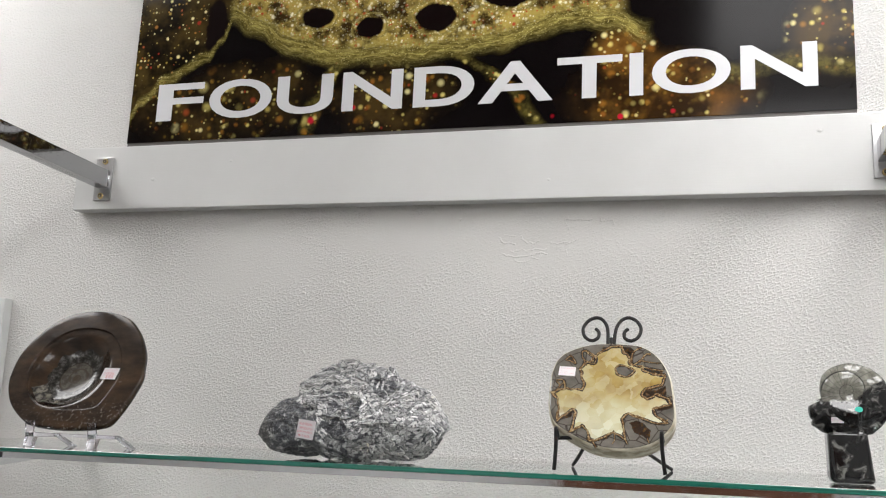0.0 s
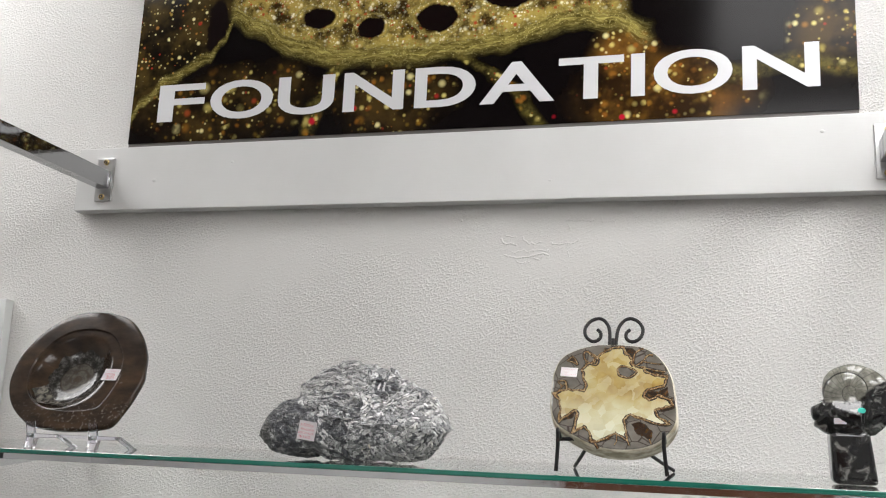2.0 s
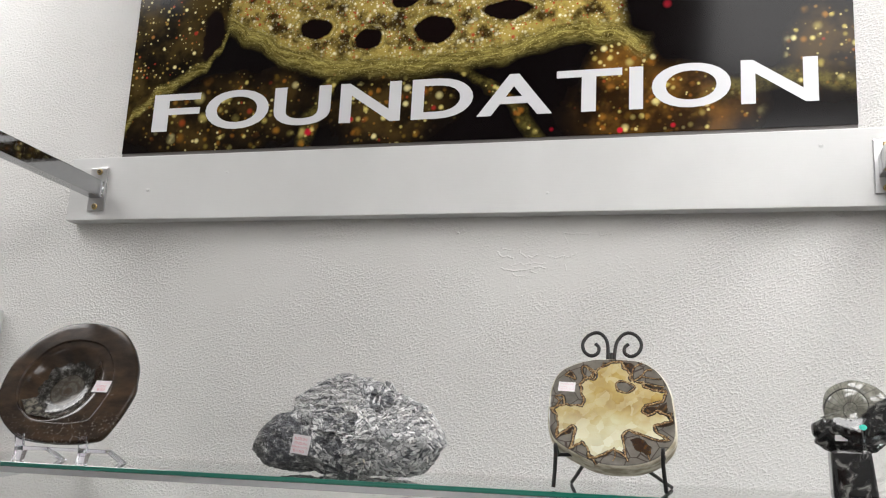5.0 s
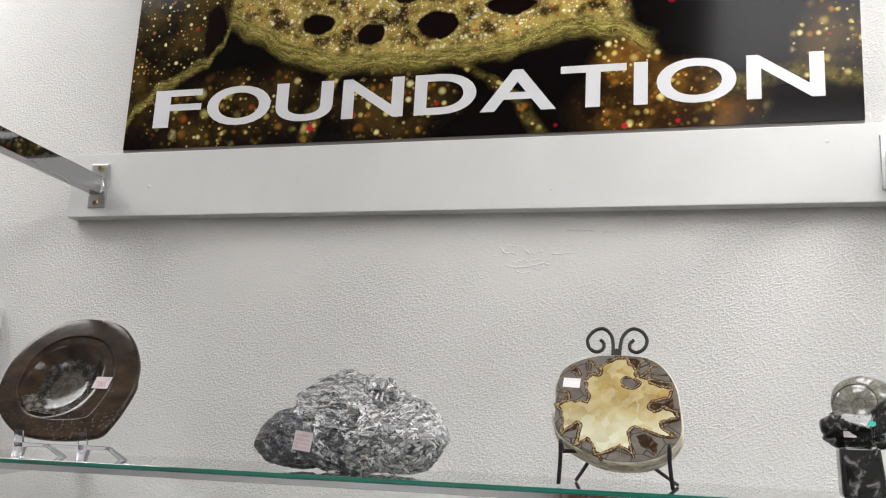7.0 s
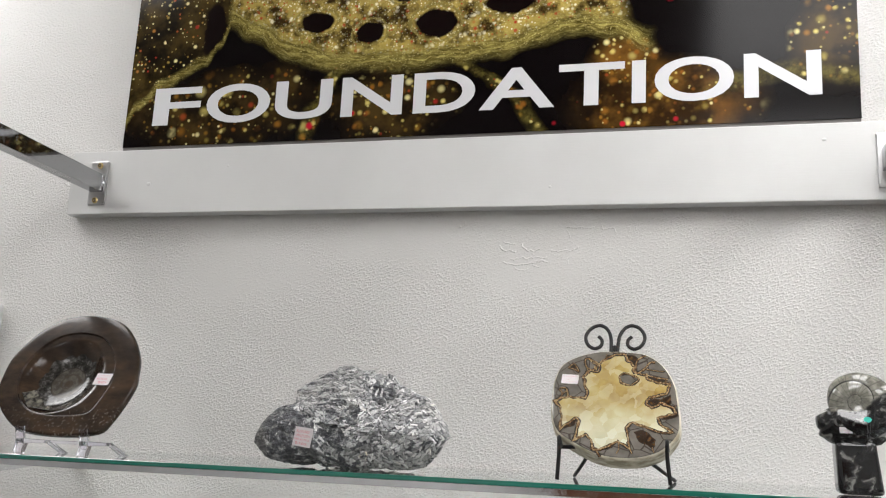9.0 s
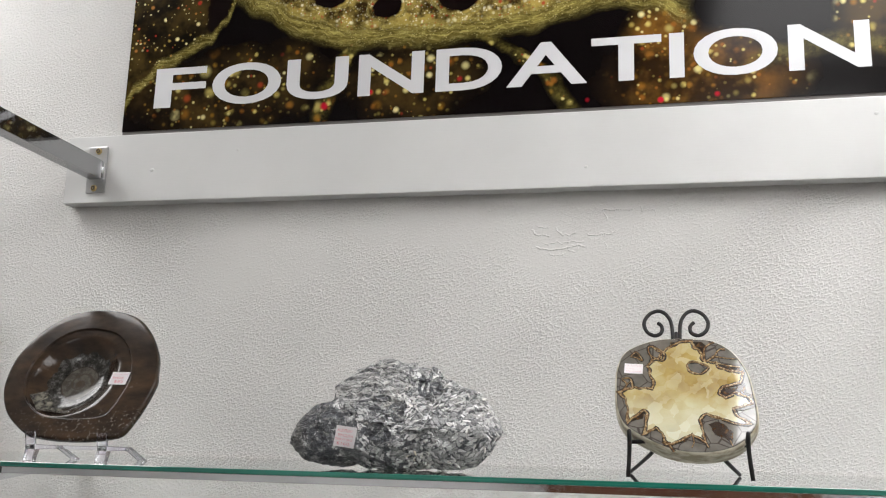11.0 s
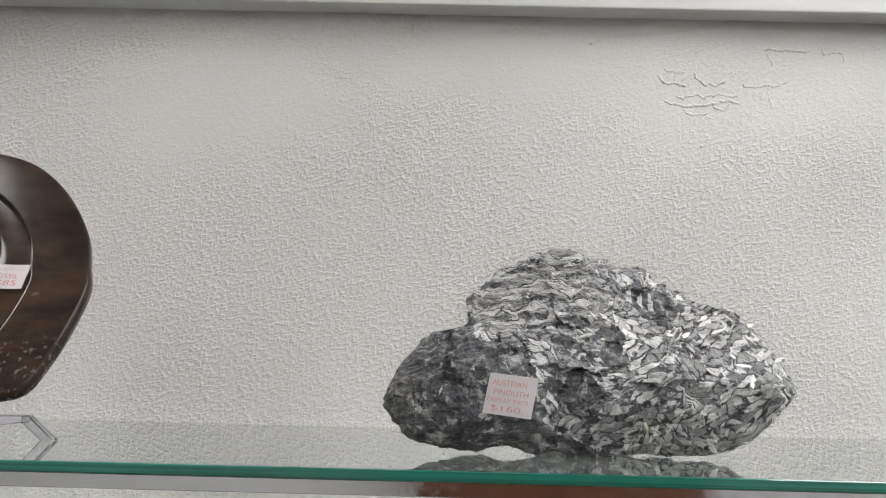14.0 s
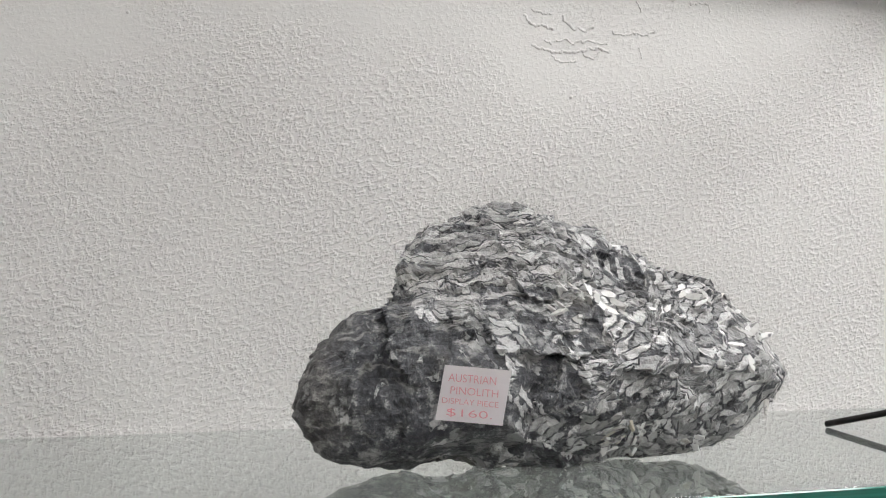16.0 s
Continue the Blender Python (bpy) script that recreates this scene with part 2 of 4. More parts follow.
cab = thing("wooden_cabinet", "brown wooden cabinet standing across the room", "cabinet", pose(0.3, -4.08, 0))
part("body", box((-0.6, -0.2, 0), (0.6, 0.2, 1.5), 0.006), M["wood"], cab)
part("door", box((-0.58, 0.2, 0.08), (-0.01, 0.22, 1.46), 0.004), M["wood"], cab)
part("door", box((0.01, 0.2, 0.08), (0.58, 0.22, 1.46), 0.004), M["wood"], cab)

# ---- fittings on the wall ----
TILT = 0.57
board = thing("ledger_board", "white painted timber board screwed to the wall", "board", pose(-0.7, 0, 1.802, 0, TILT, 0))
part("plank", box((0, -0.027, 0), (1.42, -0.0005, 0.1147), 0.0016), M["board"], board)
for x, z, r in ((0.16, 0.052, 0.003), (0.31, 0.08, 0.002), (1.25, 0.09, 0.0025), (0.86, 0.03, 0.002)):
    lump = bmesh.new()
    bmesh.ops.create_uvsphere(lump, u_segments=10, v_segments=6, radius=r, matrix=Matrix.Translation((x, -0.0272, z)) @ Matrix.Diagonal((1.4, 0.25, 1, 1)))
    part("paint_drip", lump, M["board"], board, "small dried drip of white paint", smooth=True)

frame_panel = thing("wall_panel", "pale grey painted panel fixed to the wall", "panel", pose(-1.4, 0, 1.1))
part("sheet", box((0, -0.02, 0), (0.573, -0.0005, 0.545), 0.002), M["panel"], frame_panel)


def print_gloss():
    """Glossy print: a gold glittering body with dark hollows, fibrous veins and soft round sparks."""
    m = material("glossy_print", (0.1, 0.07, 0.02), 0.14)
    v = coords(m)
    flat = node(m, "ShaderNodeSeparateXYZ", Vector=v)
    p = node(m, "ShaderNodeCombineXYZ", X=flat.outputs[0], Y=flat.outputs[2]).outputs[0]
    wob = node(m, "ShaderNodeVectorMath", {"operation": "SUBTRACT"}, i0=noise_tex(m, p, 16, 4, 0.6).outputs["Color"], i1=(0.5, 0.5, 0.5)).outputs[0]
    pw = node(m, "ShaderNodeVectorMath", {"operation": "MULTIPLY_ADD"}, i0=wob, i1=(0.028, 0.028, 0), i2=p).outputs[0]
    warped = node(m, "ShaderNodeSeparateXYZ", Vector=pw)
    x, z = warped.outputs[0], warped.outputs[1]

    def course(along, lo, hi, stops):
        """A smooth line: the height over a length, both in metres."""
        n = node(m, "ShaderNodeValToRGB", Fac=node(m, "ShaderNodeMapRange", Value=along, From_Min=lo, From_Max=hi))
        n.color_ramp.interpolation = "EASE"
        e = n.color_ramp.elements
        while len(e) < len(stops):
            e.new(0.5)
        for k, (a, h) in zip(e, stops):
            k.position, k.color = (a - lo) / (hi - lo), (h, h, h, 1)
        return n.outputs[0]

    def oval(cx, cz, a, b):
        d = node(m, "ShaderNodeCombineXYZ", X=calc(m, "DIVIDE", calc(m, "SUBTRACT", x, cx), a), Y=calc(m, "DIVIDE", calc(m, "SUBTRACT", z, cz), b))
        return node(m, "ShaderNodeVectorMath", {"operation": "LENGTH"}, i0=d).outputs["Value"]

    def near(d, w, soft=1.0):
        return step(m, calc(m, "ABSOLUTE", d), w * (1 - soft), w, 1.0, 0.0)

    def most(*ks):
        out = ks[0]
        for k in ks[1:]:
            out = calc(m, "MAXIMUM", out, k)
        return out

    def both(a, b):
        return calc(m, "MULTIPLY", a, b)

    def glow(places, lo=0.35, hi=1.15):
        return most(*(step(m, oval(*q), lo, hi, 1.0, 0.0) for q in places))

    def specks(scale, seed, size, keep, soft=0.5):
        """Round specks of uneven size, with random tones."""
        b = voronoi(m, mapped(m, p, loc=(seed, seed * 0.7, 0)).outputs[0], scale)
        t = node(m, "ShaderNodeSeparateColor", Color=b.outputs["Color"])
        d = calc(m, "DIVIDE", b.outputs["Distance"], calc(m, "ADD", calc(m, "MULTIPLY", t.outputs[1], 0.8), 0.4))
        return both(step(m, d, size * (1 - soft), size, 1.0, 0.0), step(m, t.outputs[0], keep, keep + 0.08)), t.outputs[2]

    edge = course(x, 0.18, 0.93, ((0.187, 0.236), (0.235, 0.207), (0.318, 0.162), (0.402, 0.139), (0.515, 0.134), (0.622, 0.139), (0.682, 0.145), (0.743, 0.164), (0.804, 0.176), (0.865, 0.163), (0.925, 0.136)))
    over = calc(m, "SUBTRACT", z, edge)
    span = both(step(m, x, 0.18, 0.195), step(m, x, 0.9, 0.935, 1.0, 0.0))
    band = both(near(calc(m, "SUBTRACT", over, 0.006), 0.03, 1.0), span)
    inside = both(both(step(m, over, 0.006, 0.022), step(m, x, 0.185, 0.2)), step(m, calc(m, "ADD", x, calc(m, "MULTIPLY", z, 0.25)), 0.9, 0.945, 1.0, 0.0))
    left_edge = course(x, 0.0, 0.2, ((0.0, 0.05), (0.02, 0.08), (0.068, 0.122), (0.146, 0.157), (0.175, 0.19), (0.195, 0.24)))
    left_over = calc(m, "SUBTRACT", z, left_edge)
    left_band = both(near(left_over, 0.016, 0.9), step(m, x, 0.185, 0.2, 1.0, 0.0))
    left_in = both(step(m, left_over, 0.0, 0.012), step(m, x, 0.18, 0.2, 1.0, 0.0))
    root_a = both(near(calc(m, "SUBTRACT", x, course(z, 0.0, 0.14, ((0.0, 0.748), (0.045, 0.722), (0.085, 0.684), (0.13, 0.615)))), 0.02), step(m, z, 0.12, 0.14, 1.0, 0.0))
    root_b = both(near(calc(m, "SUBTRACT", x, course(z, 0.0, 0.14, ((0.0, 0.352), (0.05, 0.362), (0.1, 0.386), (0.14, 0.41)))), 0.02), step(m, z, 0.12, 0.14, 1.0, 0.0))
    root_c = both(near(calc(m, "SUBTRACT", z, course(x, 0.98, 1.22, ((0.98, 0.04), (1.04, 0.07), (1.12, 0.082), (1.2, 0.07)))), 0.022), step(m, x, 0.98, 1.02))
    # dark ground with warm and olive glows
    cloud = noise_tex(m, p, 11, 4, 0.6).outputs[0]
    warm = glow(((0.16, 0.06, 0.2, 0.075), (0.04, 0.16, 0.07, 0.09), (0.27, 0.1, 0.1, 0.05), (0.5, 0.06, 0.12, 0.075), (0.94, 0.04, 0.15, 0.075), (0.88, 0.105, 0.06, 0.055), (1.18, 0.12, 0.06, 0.09)))
    warm = both(warm, step(m, cloud, 0.4, 0.64, 0.12, 1.0))
    orange = glow(((0.95, 0.045, 0.17, 0.09), (0.88, 0.1, 0.07, 0.06)))
    col = mix(m, warm, (0.003, 0.002, 0.0022), mix(m, orange, (0.06, 0.036, 0.01), (0.19, 0.085, 0.016)))
    col = mix(m, both(calc(m, "MULTIPLY", most(root_a, root_b, root_c), 0.9), step(m, noise_tex(m, p, 60, 5, 0.7).outputs[0], 0.35, 0.65, 0.15, 1.0)), col, (0.13, 0.105, 0.025))
    # soft round sparks out of focus
    lit = calc(m, "MAXIMUM", warm, calc(m, "MULTIPLY", most(root_a, root_b), 0.6))
    for scale, seed, size, keep, power in ((30, 0.0, 0.36, 0.3, 0.5), (44, 3.1, 0.38, 0.15, 0.7), (62, 5.9, 0.38, 0.2, 0.75), (100, 7.7, 0.38, 0.3, 0.6)):
        disc, tone = specks(scale, seed, size, keep, 0.8)
        hue = ramp(m, tone, (0.0, (0.4, 0.02, 0.02)), (0.02, (0.3, 0.1, 0.015)), (0.3, (0.4, 0.25, 0.03)), (0.6, (0.65, 0.48, 0.07)), (0.9, (0.85, 0.7, 0.2)), (1.0, (0.95, 0.85, 0.4)))
        col = mix(m, calc(m, "MULTIPLY", both(disc, step(m, lit, 0.02, 0.3)), power), col, hue)
    reds, tone = specks(27, 5.3, 0.23, 0.72, 0.55)
    col = mix(m, both(reds, glow(((0.74, 0.07, 0.14, 0.08), (1.0, 0.19, 0.17, 0.08), (0.6, 0.02, 0.5, 0.05)), 0.7, 1.0)), col, (0.5, 0.012, 0.03))
    # the glittering field inside the body
    patchy = step(m, noise_tex(m, p, 30, 4).outputs[0], 0.36, 0.6)
    field = mix(m, patchy, (0.035, 0.02, 0.006), (0.46, 0.34, 0.085))
    for scale, seed, size, keep in ((240, 2.0, 0.55, 0.1), (120, 4.0, 0.5, 0.15), (80, 9.0, 0.42, 0.3), (50, 6.5, 0.28, 0.5)):
        disc, tone = specks(scale, seed, size, keep, 0.75)
        gold = ramp(m, tone, (0.0, (0.5, 0.03, 0.02)), (0.07, (0.45, 0.05, 0.02)), (0.1, (0.5, 0.36, 0.07)), (0.6, (0.85, 0.74, 0.3)), (1.0, (1.0, 0.96, 0.75)))
        field = mix(m, both(disc, calc(m, "ADD", calc(m, "MULTIPLY", patchy, 0.75), 0.25)), field, gold)
    sparse = mix(m, step(m, cloud, 0.4, 0.65), (0.006, 0.004, 0.002), (0.07, 0.045, 0.012))
    for scale, seed, size, keep in ((150, 1.0, 0.42, 0.5), (80, 6.0, 0.36, 0.6)):
        disc, tone = specks(scale, seed, size, keep, 0.7)
        sparse = mix(m, disc, sparse, ramp(m, tone, (0.0, (0.4, 0.03, 0.02)), (0.1, (0.4, 0.27, 0.05)), (1.0, (0.85, 0.76, 0.35))))
    col = mix(m, left_in, col, sparse)
    col = mix(m, inside, col, field)
    # hollows with pale double borders
    hole = rim = None
    for cx, cz, a, b in ((0.356, 0.214, 0.036, 0.021), (0.455, 0.19, 0.026, 0.021), (0.575, 0.2, 0.037, 0.026), (0.696, 0.224, 0.048, 0.02), (0.158, 0.215, 0.024, 0.062), (0.52, 0.255, 0.03, 0.018), (0.8, 0.25, 0.05, 0.016)):
        d = oval(cx, cz, a, b)
        h, r = step(m, d, 0.8, 1.0, 1.0, 0.0), near(calc(m, "SUBTRACT", d, 1.16), 0.13, 0.7)
        hole, rim = (h, r) if hole is None else (calc(m, "MAXIMUM", hole, h), calc(m, "MAXIMUM", rim, r))
    # fibres run along the band
    along = node(m, "ShaderNodeCombineXYZ", X=calc(m, "MULTIPLY", x, 34), Y=calc(m, "MULTIPLY", over, 190)).outputs[0]
    fibre = noise_tex(m, along, 1.0, 6, 0.75, 0.6).outputs[0]
    grain, tone = specks(330, 8.0, 0.5, 0.2, 0.8)
    strand = ramp(m, fibre, (0.36, (0.07, 0.054, 0.012)), (0.5, (0.2, 0.16, 0.038)), (0.64, (0.45, 0.38, 0.11)))
    strand = mix(m, calc(m, "MULTIPLY", grain, 0.8), strand, (0.6, 0.52, 0.2))
    col = mix(m, most(band, calc(m, "MULTIPLY", left_band, 0.75)), col, strand)
    col = mix(m, both(hole, most(inside, left_in)), col, (0.006, 0.003, 0.003))
    col = mix(m, calc(m, "MULTIPLY", both(rim, inside), 0.8), col, mix(m, grain, (0.24, 0.19, 0.05), (0.8, 0.74, 0.4)))
    bsdf(m, Base_Color=col, Specular_IOR_Level=0.11)
    return m


sign = thing("wall_sign", "glossy gold and black printed sign with white lettering", "sign", pose(-0.612, -0.001, 1.9245, 0, TILT, 0))
part("print", box((0, -0.011, 0.0022), (1.216, -0.0095, 0.75)), print_gloss(), sign, "glittering gold and black glossy print")
# Backing hangs lower; its dark grey also stands for the gap's shadow.
part("backing", box((0.0004, -0.0093, -0.0035), (1.2156, 0, 0.7496)), M["core"], sign, "rigid backing board, dark grey to include the gap shadow below")
for ch, lo, hi in (("F", -0.557, -0.464), ("O", -0.452, -0.330), ("U", -0.320, -0.215), ("N", -0.198, -0.090), ("D", -0.071, 0.033), ("A", 0.040, 0.162), ("T", 0.168, 0.270), ("I", 0.281, 0.302), ("O", 0.315, 0.431), ("N", 0.445, 0.553)):
    part("letter", text(ch, 0.094, hi - lo, 0.0695 + (0.002 if ch == "O" else 0), 0.018), M["letter"], sign, m=pose(lo + 0.612, -0.0112, 0.0405 - (0.001 if ch == "O" else 0), 90))


def bracket(x, y, z, rise, group):
    """A wall plate with two brass screws and a square chrome arm."""
    t = thing("shelf_bracket", "chrome wall bracket with a square arm and brass screws", "bracket", pose(x, y, z), group)
    part("wall_plate", box((-0.017, -0.004, -0.0395), (0.017, 0, 0.0395), 0.0012), M["satin"], t)
    arm = box((-0.0115, -0.385, -0.0165), (0.0115, -0.004, 0.0145), 0.0009)
    for v in arm.verts:
        v.co.z -= v.co.y * rise
    part("arm", arm, M["arm"], t)
    part("end_cap", box((-0.0115, -0.388, -0.0165 + 0.385 * rise), (0.0115, -0.385, 0.0145 + 0.385 * rise), 0.001), M["black"], t, "black plastic end cap")
    part("weld", sweep([(-0.0105, -0.0045, -0.0145), (0.0105, -0.0045, -0.0145)], 0.0022, 8, 2), M["chrome"], t, smooth=True)
    part("weld", sweep([(0.011, -0.0045, -0.0145), (0.011, -0.0045, 0.014)], 0.0022, 8, 2), M["chrome"], t, smooth=True)
    for s in (-1, 1):
        screw = bmesh.new()
        bmesh.ops.create_cone(screw, cap_ends=True, segments=20, radius1=0.0056, radius2=0.0046, depth=0.0026, matrix=pose(0.0015 * s, -0.0053, 0.0315 * s, 90))
        k = part("screw", screw, M["brass"], t, "brass screw head", smooth=False)
        # Black ring on the head stands in for the shade inside the socket.
        ring_ = [(0.0015 * s + 0.0024 * math.cos(a), -0.0068, 0.0315 * s + 0.0024 * math.sin(a)) for a in (i * math.tau / 12 for i in range(13))]
        part("recess_shade", sweep(ring_, 0.0009, 6, 1), M["black"], k)
    return t


bracket(-0.6395, -0.027, 1.8565, 0.02, "upper brackets")
bracket(0.635, -0.027, 1.845, 0.02, "upper brackets")


def shelf_arm(x):
    t = thing("glass_bracket", "grey metal bracket under the glass shelf", "bracket", pose(x, 0, GLASS), "shelf arms")
    arm = box((-0.0105, -0.4, -0.053), (0.0105, -0.001, -0.0056), 0.0009)
    for v in arm.verts:
        if v.co.z < -0.03:
            v.co.z = -0.0175 + 0.09 * v.co.y
    part("arm", arm, M["chrome"], t)
    part("end_cap", box((-0.0105, -0.4035, -0.053), (0.0105, -0.4, -0.0128), 0.001), M["black"], t, "black plastic end cap")


shelf_arm(-0.6425)
shelf_arm(0.635)

# ---- the glass shelf ----
shelf = thing("glass_shelf", "clear glass shelf with a green front edge", "shelf", pose(0, 0, GLASS))
pane = part("pane", box((-0.75, -0.408, -0.005), (0.75, -0.005, 0), 0.0004, segments=1), M["glass"], shelf)
pane.visible_shadow = False
part("front_edge", box((-0.75, -0.4112, -0.0052), (0.75, -0.4082, 0.0), 0.0005, segments=1), M["edge"], shelf, "polished green glass edge")
rail = thing("shelf_rail", "polished chrome rail under the glass shelf", "rail", pose(0, 0, GLASS))
part("bar", box((-0.452, -0.4095, -0.0125), (0.75, -0.404, -0.0054), 0.0003), M["chrome"], rail)
# The left stretch of the rail is black.
part("black_end", box((-0.75, -0.4098, -0.0126), (-0.4522, -0.404, -0.0054), 0.0003), M["black"], rail, "black left end of the rail")

# ---- the pinolite rock ----


def polar(points):
    """The radius of a closed outline by its angle."""
    line = spline([(x, z, 0) for x, z in points], 8, True)
    pairs = sorted((math.atan2(q.y, q.x), q.xy.length) for q in line)
    angles = np.array([a for a, _ in pairs])
    radii = np.array([r for _, r in pairs])
    return lambda a: float(np.interp(a, angles, radii, period=math.tau))


def rock_skin():
    """Dark grey matrix with pale blade crystals: fans on one side, thin sheets above, specks elsewhere."""
    m = material("pinolite", (0.1, 0.1, 0.11), 0.5)
    v = coords(m)
    warp = node(m, "ShaderNodeVectorMath", {"operation": "SUBTRACT"}, i0=noise_tex(m, v, 38, 4, 0.6).outputs["Color"], i1=(0.5, 0.5, 0.5)).outputs[0]
    w = node(m, "ShaderNodeVectorMath", {"operation": "MULTIPLY_ADD"}, i0=warp, i1=(0.02, 0.02, 0.02), i2=v).outputs[0]
    flat = node(m, "ShaderNodeSeparateXYZ", Vector=w)
    x, y, z = flat.outputs

    def mosaic(a, gap):
        c = voronoi(m, a, 1.0)
        e = voronoi(m, a, 1.0, "DISTANCE_TO_EDGE")
        t = node(m, "ShaderNodeSeparateColor", Color=c.outputs["Color"])
        return step(m, e.outputs["Distance"], gap * 0.3, gap * 1.5), t.outputs[0], t.outputs[1]

    def blend(k, a, b):
        n = m.node_tree.nodes.new("ShaderNodeMix")
        for socket, value in zip((n.inputs[0], n.inputs[2], n.inputs[3]), (k, a, b)):
            fill(m, socket, value)
        return n.outputs[0]

    def tilted(scale, tilt):
        return mapped(m, mapped(m, w, (1, 1, 1), (0, tilt, 0)).outputs[0], scale).outputs[0]

    fan_x, fan_z = calc(m, "SUBTRACT", x, 0.04), calc(m, "ADD", z, 0.004)
    reach = calc(m, "SQRT", calc(m, "ADD", calc(m, "MULTIPLY", fan_x, fan_x), calc(m, "MULTIPLY", fan_z, fan_z)))
    fan = node(m, "ShaderNodeCombineXYZ", X=calc(m, "MULTIPLY", reach, 85.0), Y=calc(m, "MULTIPLY", calc(m, "ARCTAN2", fan_z, fan_x), 10.0), Z=calc(m, "MULTIPLY", y, 70.0)).outputs[0]
    sets = [mosaic(fan, 0.1), mosaic(tilted((78, 90, 240), 32), 0.09), mosaic(tilted((78, 90, 250), -48), 0.09), mosaic(tilted((48, 80, 330), 7), 0.07)]
    pick = noise_tex(m, mapped(m, v, loc=(0.2, 0.5, 0.1)).outputs[0], 26, 1).outputs[0]
    layered = calc(m, "MULTIPLY", step(m, x, 0.0, 0.02, 1.0, 0.0), step(m, calc(m, "ADD", z, calc(m, "MULTIPLY", x, 0.1)), 0.005, 0.02))
    out = []
    for k in range(3):
        a = blend(calc(m, "MULTIPLY", step(m, pick, 0.44, 0.46), step(m, reach, 0.014, 0.017)), sets[1][k], sets[0][k])
        a = blend(step(m, pick, 0.56, 0.58), a, sets[2][k])
        out.append(blend(layered, a, sets[3][k]))
    gap, keep, shade = out
    # where the pale crystals lie
    zone = noise_tex(m, mapped(m, v, loc=(0.31, 0.12, 0.27)).outputs[0], 34, 5, 0.62).outputs[0]
    bias = calc(m, "ADD", calc(m, "MULTIPLY", x, 1.9), calc(m, "MULTIPLY", calc(m, "MAXIMUM", z, -0.045), 0.9))
    amount = step(m, calc(m, "ADD", zone, bias), 0.33, 0.52)
    amount = calc(m, "MAXIMUM", amount, calc(m, "MULTIPLY", layered, 0.66))

    def bare(cx, cz, a, b):
        d = node(m, "ShaderNodeCombineXYZ", X=calc(m, "DIVIDE", calc(m, "SUBTRACT", x, cx), a), Y=calc(m, "DIVIDE", calc(m, "SUBTRACT", z, cz), b))
        return step(m, node(m, "ShaderNodeVectorMath", {"operation": "LENGTH"}, i0=d).outputs["Value"], 0.75, 1.05, 0.12, 1.0)

    for place in ((0.046, 0.034, 0.018, 0.011), (0.017, 0.01, 0.011, 0.012), (-0.005, 0.022, 0.01, 0.006), (0.1, -0.03, 0.02, 0.004), (0.0, -0.022, 0.01, 0.012)):
        amount = calc(m, "MULTIPLY", amount, bare(*place))
    wisp0 = noise_tex(m, w, 170, 4, 0.6).outputs[0]
    pale_here = calc(m, "MULTIPLY", step(m, calc(m, "SUBTRACT", calc(m, "ADD", amount, calc(m, "MULTIPLY", calc(m, "SUBTRACT", wisp0, 0.5), 0.9)), keep), -0.06, 0.1), calc(m, "MAXIMUM", gap, step(m, wisp0, 0.5, 0.62)))
    grey = noise_tex(m, v, 150, 7, 0.7).outputs[0]
    fine = noise_tex(m, v, 520, 4, 0.6).outputs[0]
    speck = calc(m, "ADD", grey, calc(m, "MULTIPLY", calc(m, "SUBTRACT", fine, 0.5), 0.5))
    dark = ramp(m, speck, (0.34, (0.013, 0.0138, 0.016)), (0.48, (0.052, 0.055, 0.063)), (0.58, (0.105, 0.11, 0.12)), (0.68, (0.38, 0.38, 0.375)))
    wisps = noise_tex(m, mapped(m, w, (1, 1, 2.6), (0, 14, 0)).outputs[0], 80, 6, 0.66).outputs[0]
    dark = mix(m, step(m, wisps, 0.52, 0.66, 0.0, 0.7), dark, (0.36, 0.36, 0.345))
    pale = ramp(m, shade, (0.0, (0.22, 0.224, 0.228)), (0.35, (0.41, 0.413, 0.41)), (0.7, (0.6, 0.603, 0.6)), (0.95, (0.82, 0.82, 0.815)))
    pale = mix(m, calc(m, "MULTIPLY", layered, 0.4), pale, (0.2, 0.2, 0.185))
    pale = mix(m, step(m, grey, 0.5, 0.66, 0.0, 0.6), pale, (0.2, 0.2, 0.2))
    rust = calc(m, "MULTIPLY", step(m, noise_tex(m, v, 24, 3).outputs[0], 0.57, 0.7), step(m, x, -0.02, 0.04, 0.4, 0.1))
    brown = calc(m, "MULTIPLY", step(m, x, -0.105, -0.085, 0.45, 0.0), step(m, grey, 0.4, 0.6, 0.4, 1.0))
    col = mix(m, pale_here, dark, pale)
    col = mix(m, rust, col, mix(m, 0.5, col, (0.3, 0.25, 0.14)))
    bsdf(m, Base_Color=mix(m, brown, col, (0.1, 0.088, 0.068)), Roughness=step(m, grey, 0.35, 0.62, 0.3, 0.6))
    high = calc(m, "ADD", calc(m, "MULTIPLY", calc(m, "MULTIPLY", pale_here, calc(m, "ADD", shade, 0.5)), 0.8), calc(m, "MULTIPLY", grey, 1.6))
    bump(m, calc(m, "ADD", high, calc(m, "MULTIPLY", fine, 0.6)), 1.0, 0.0013)
    return m


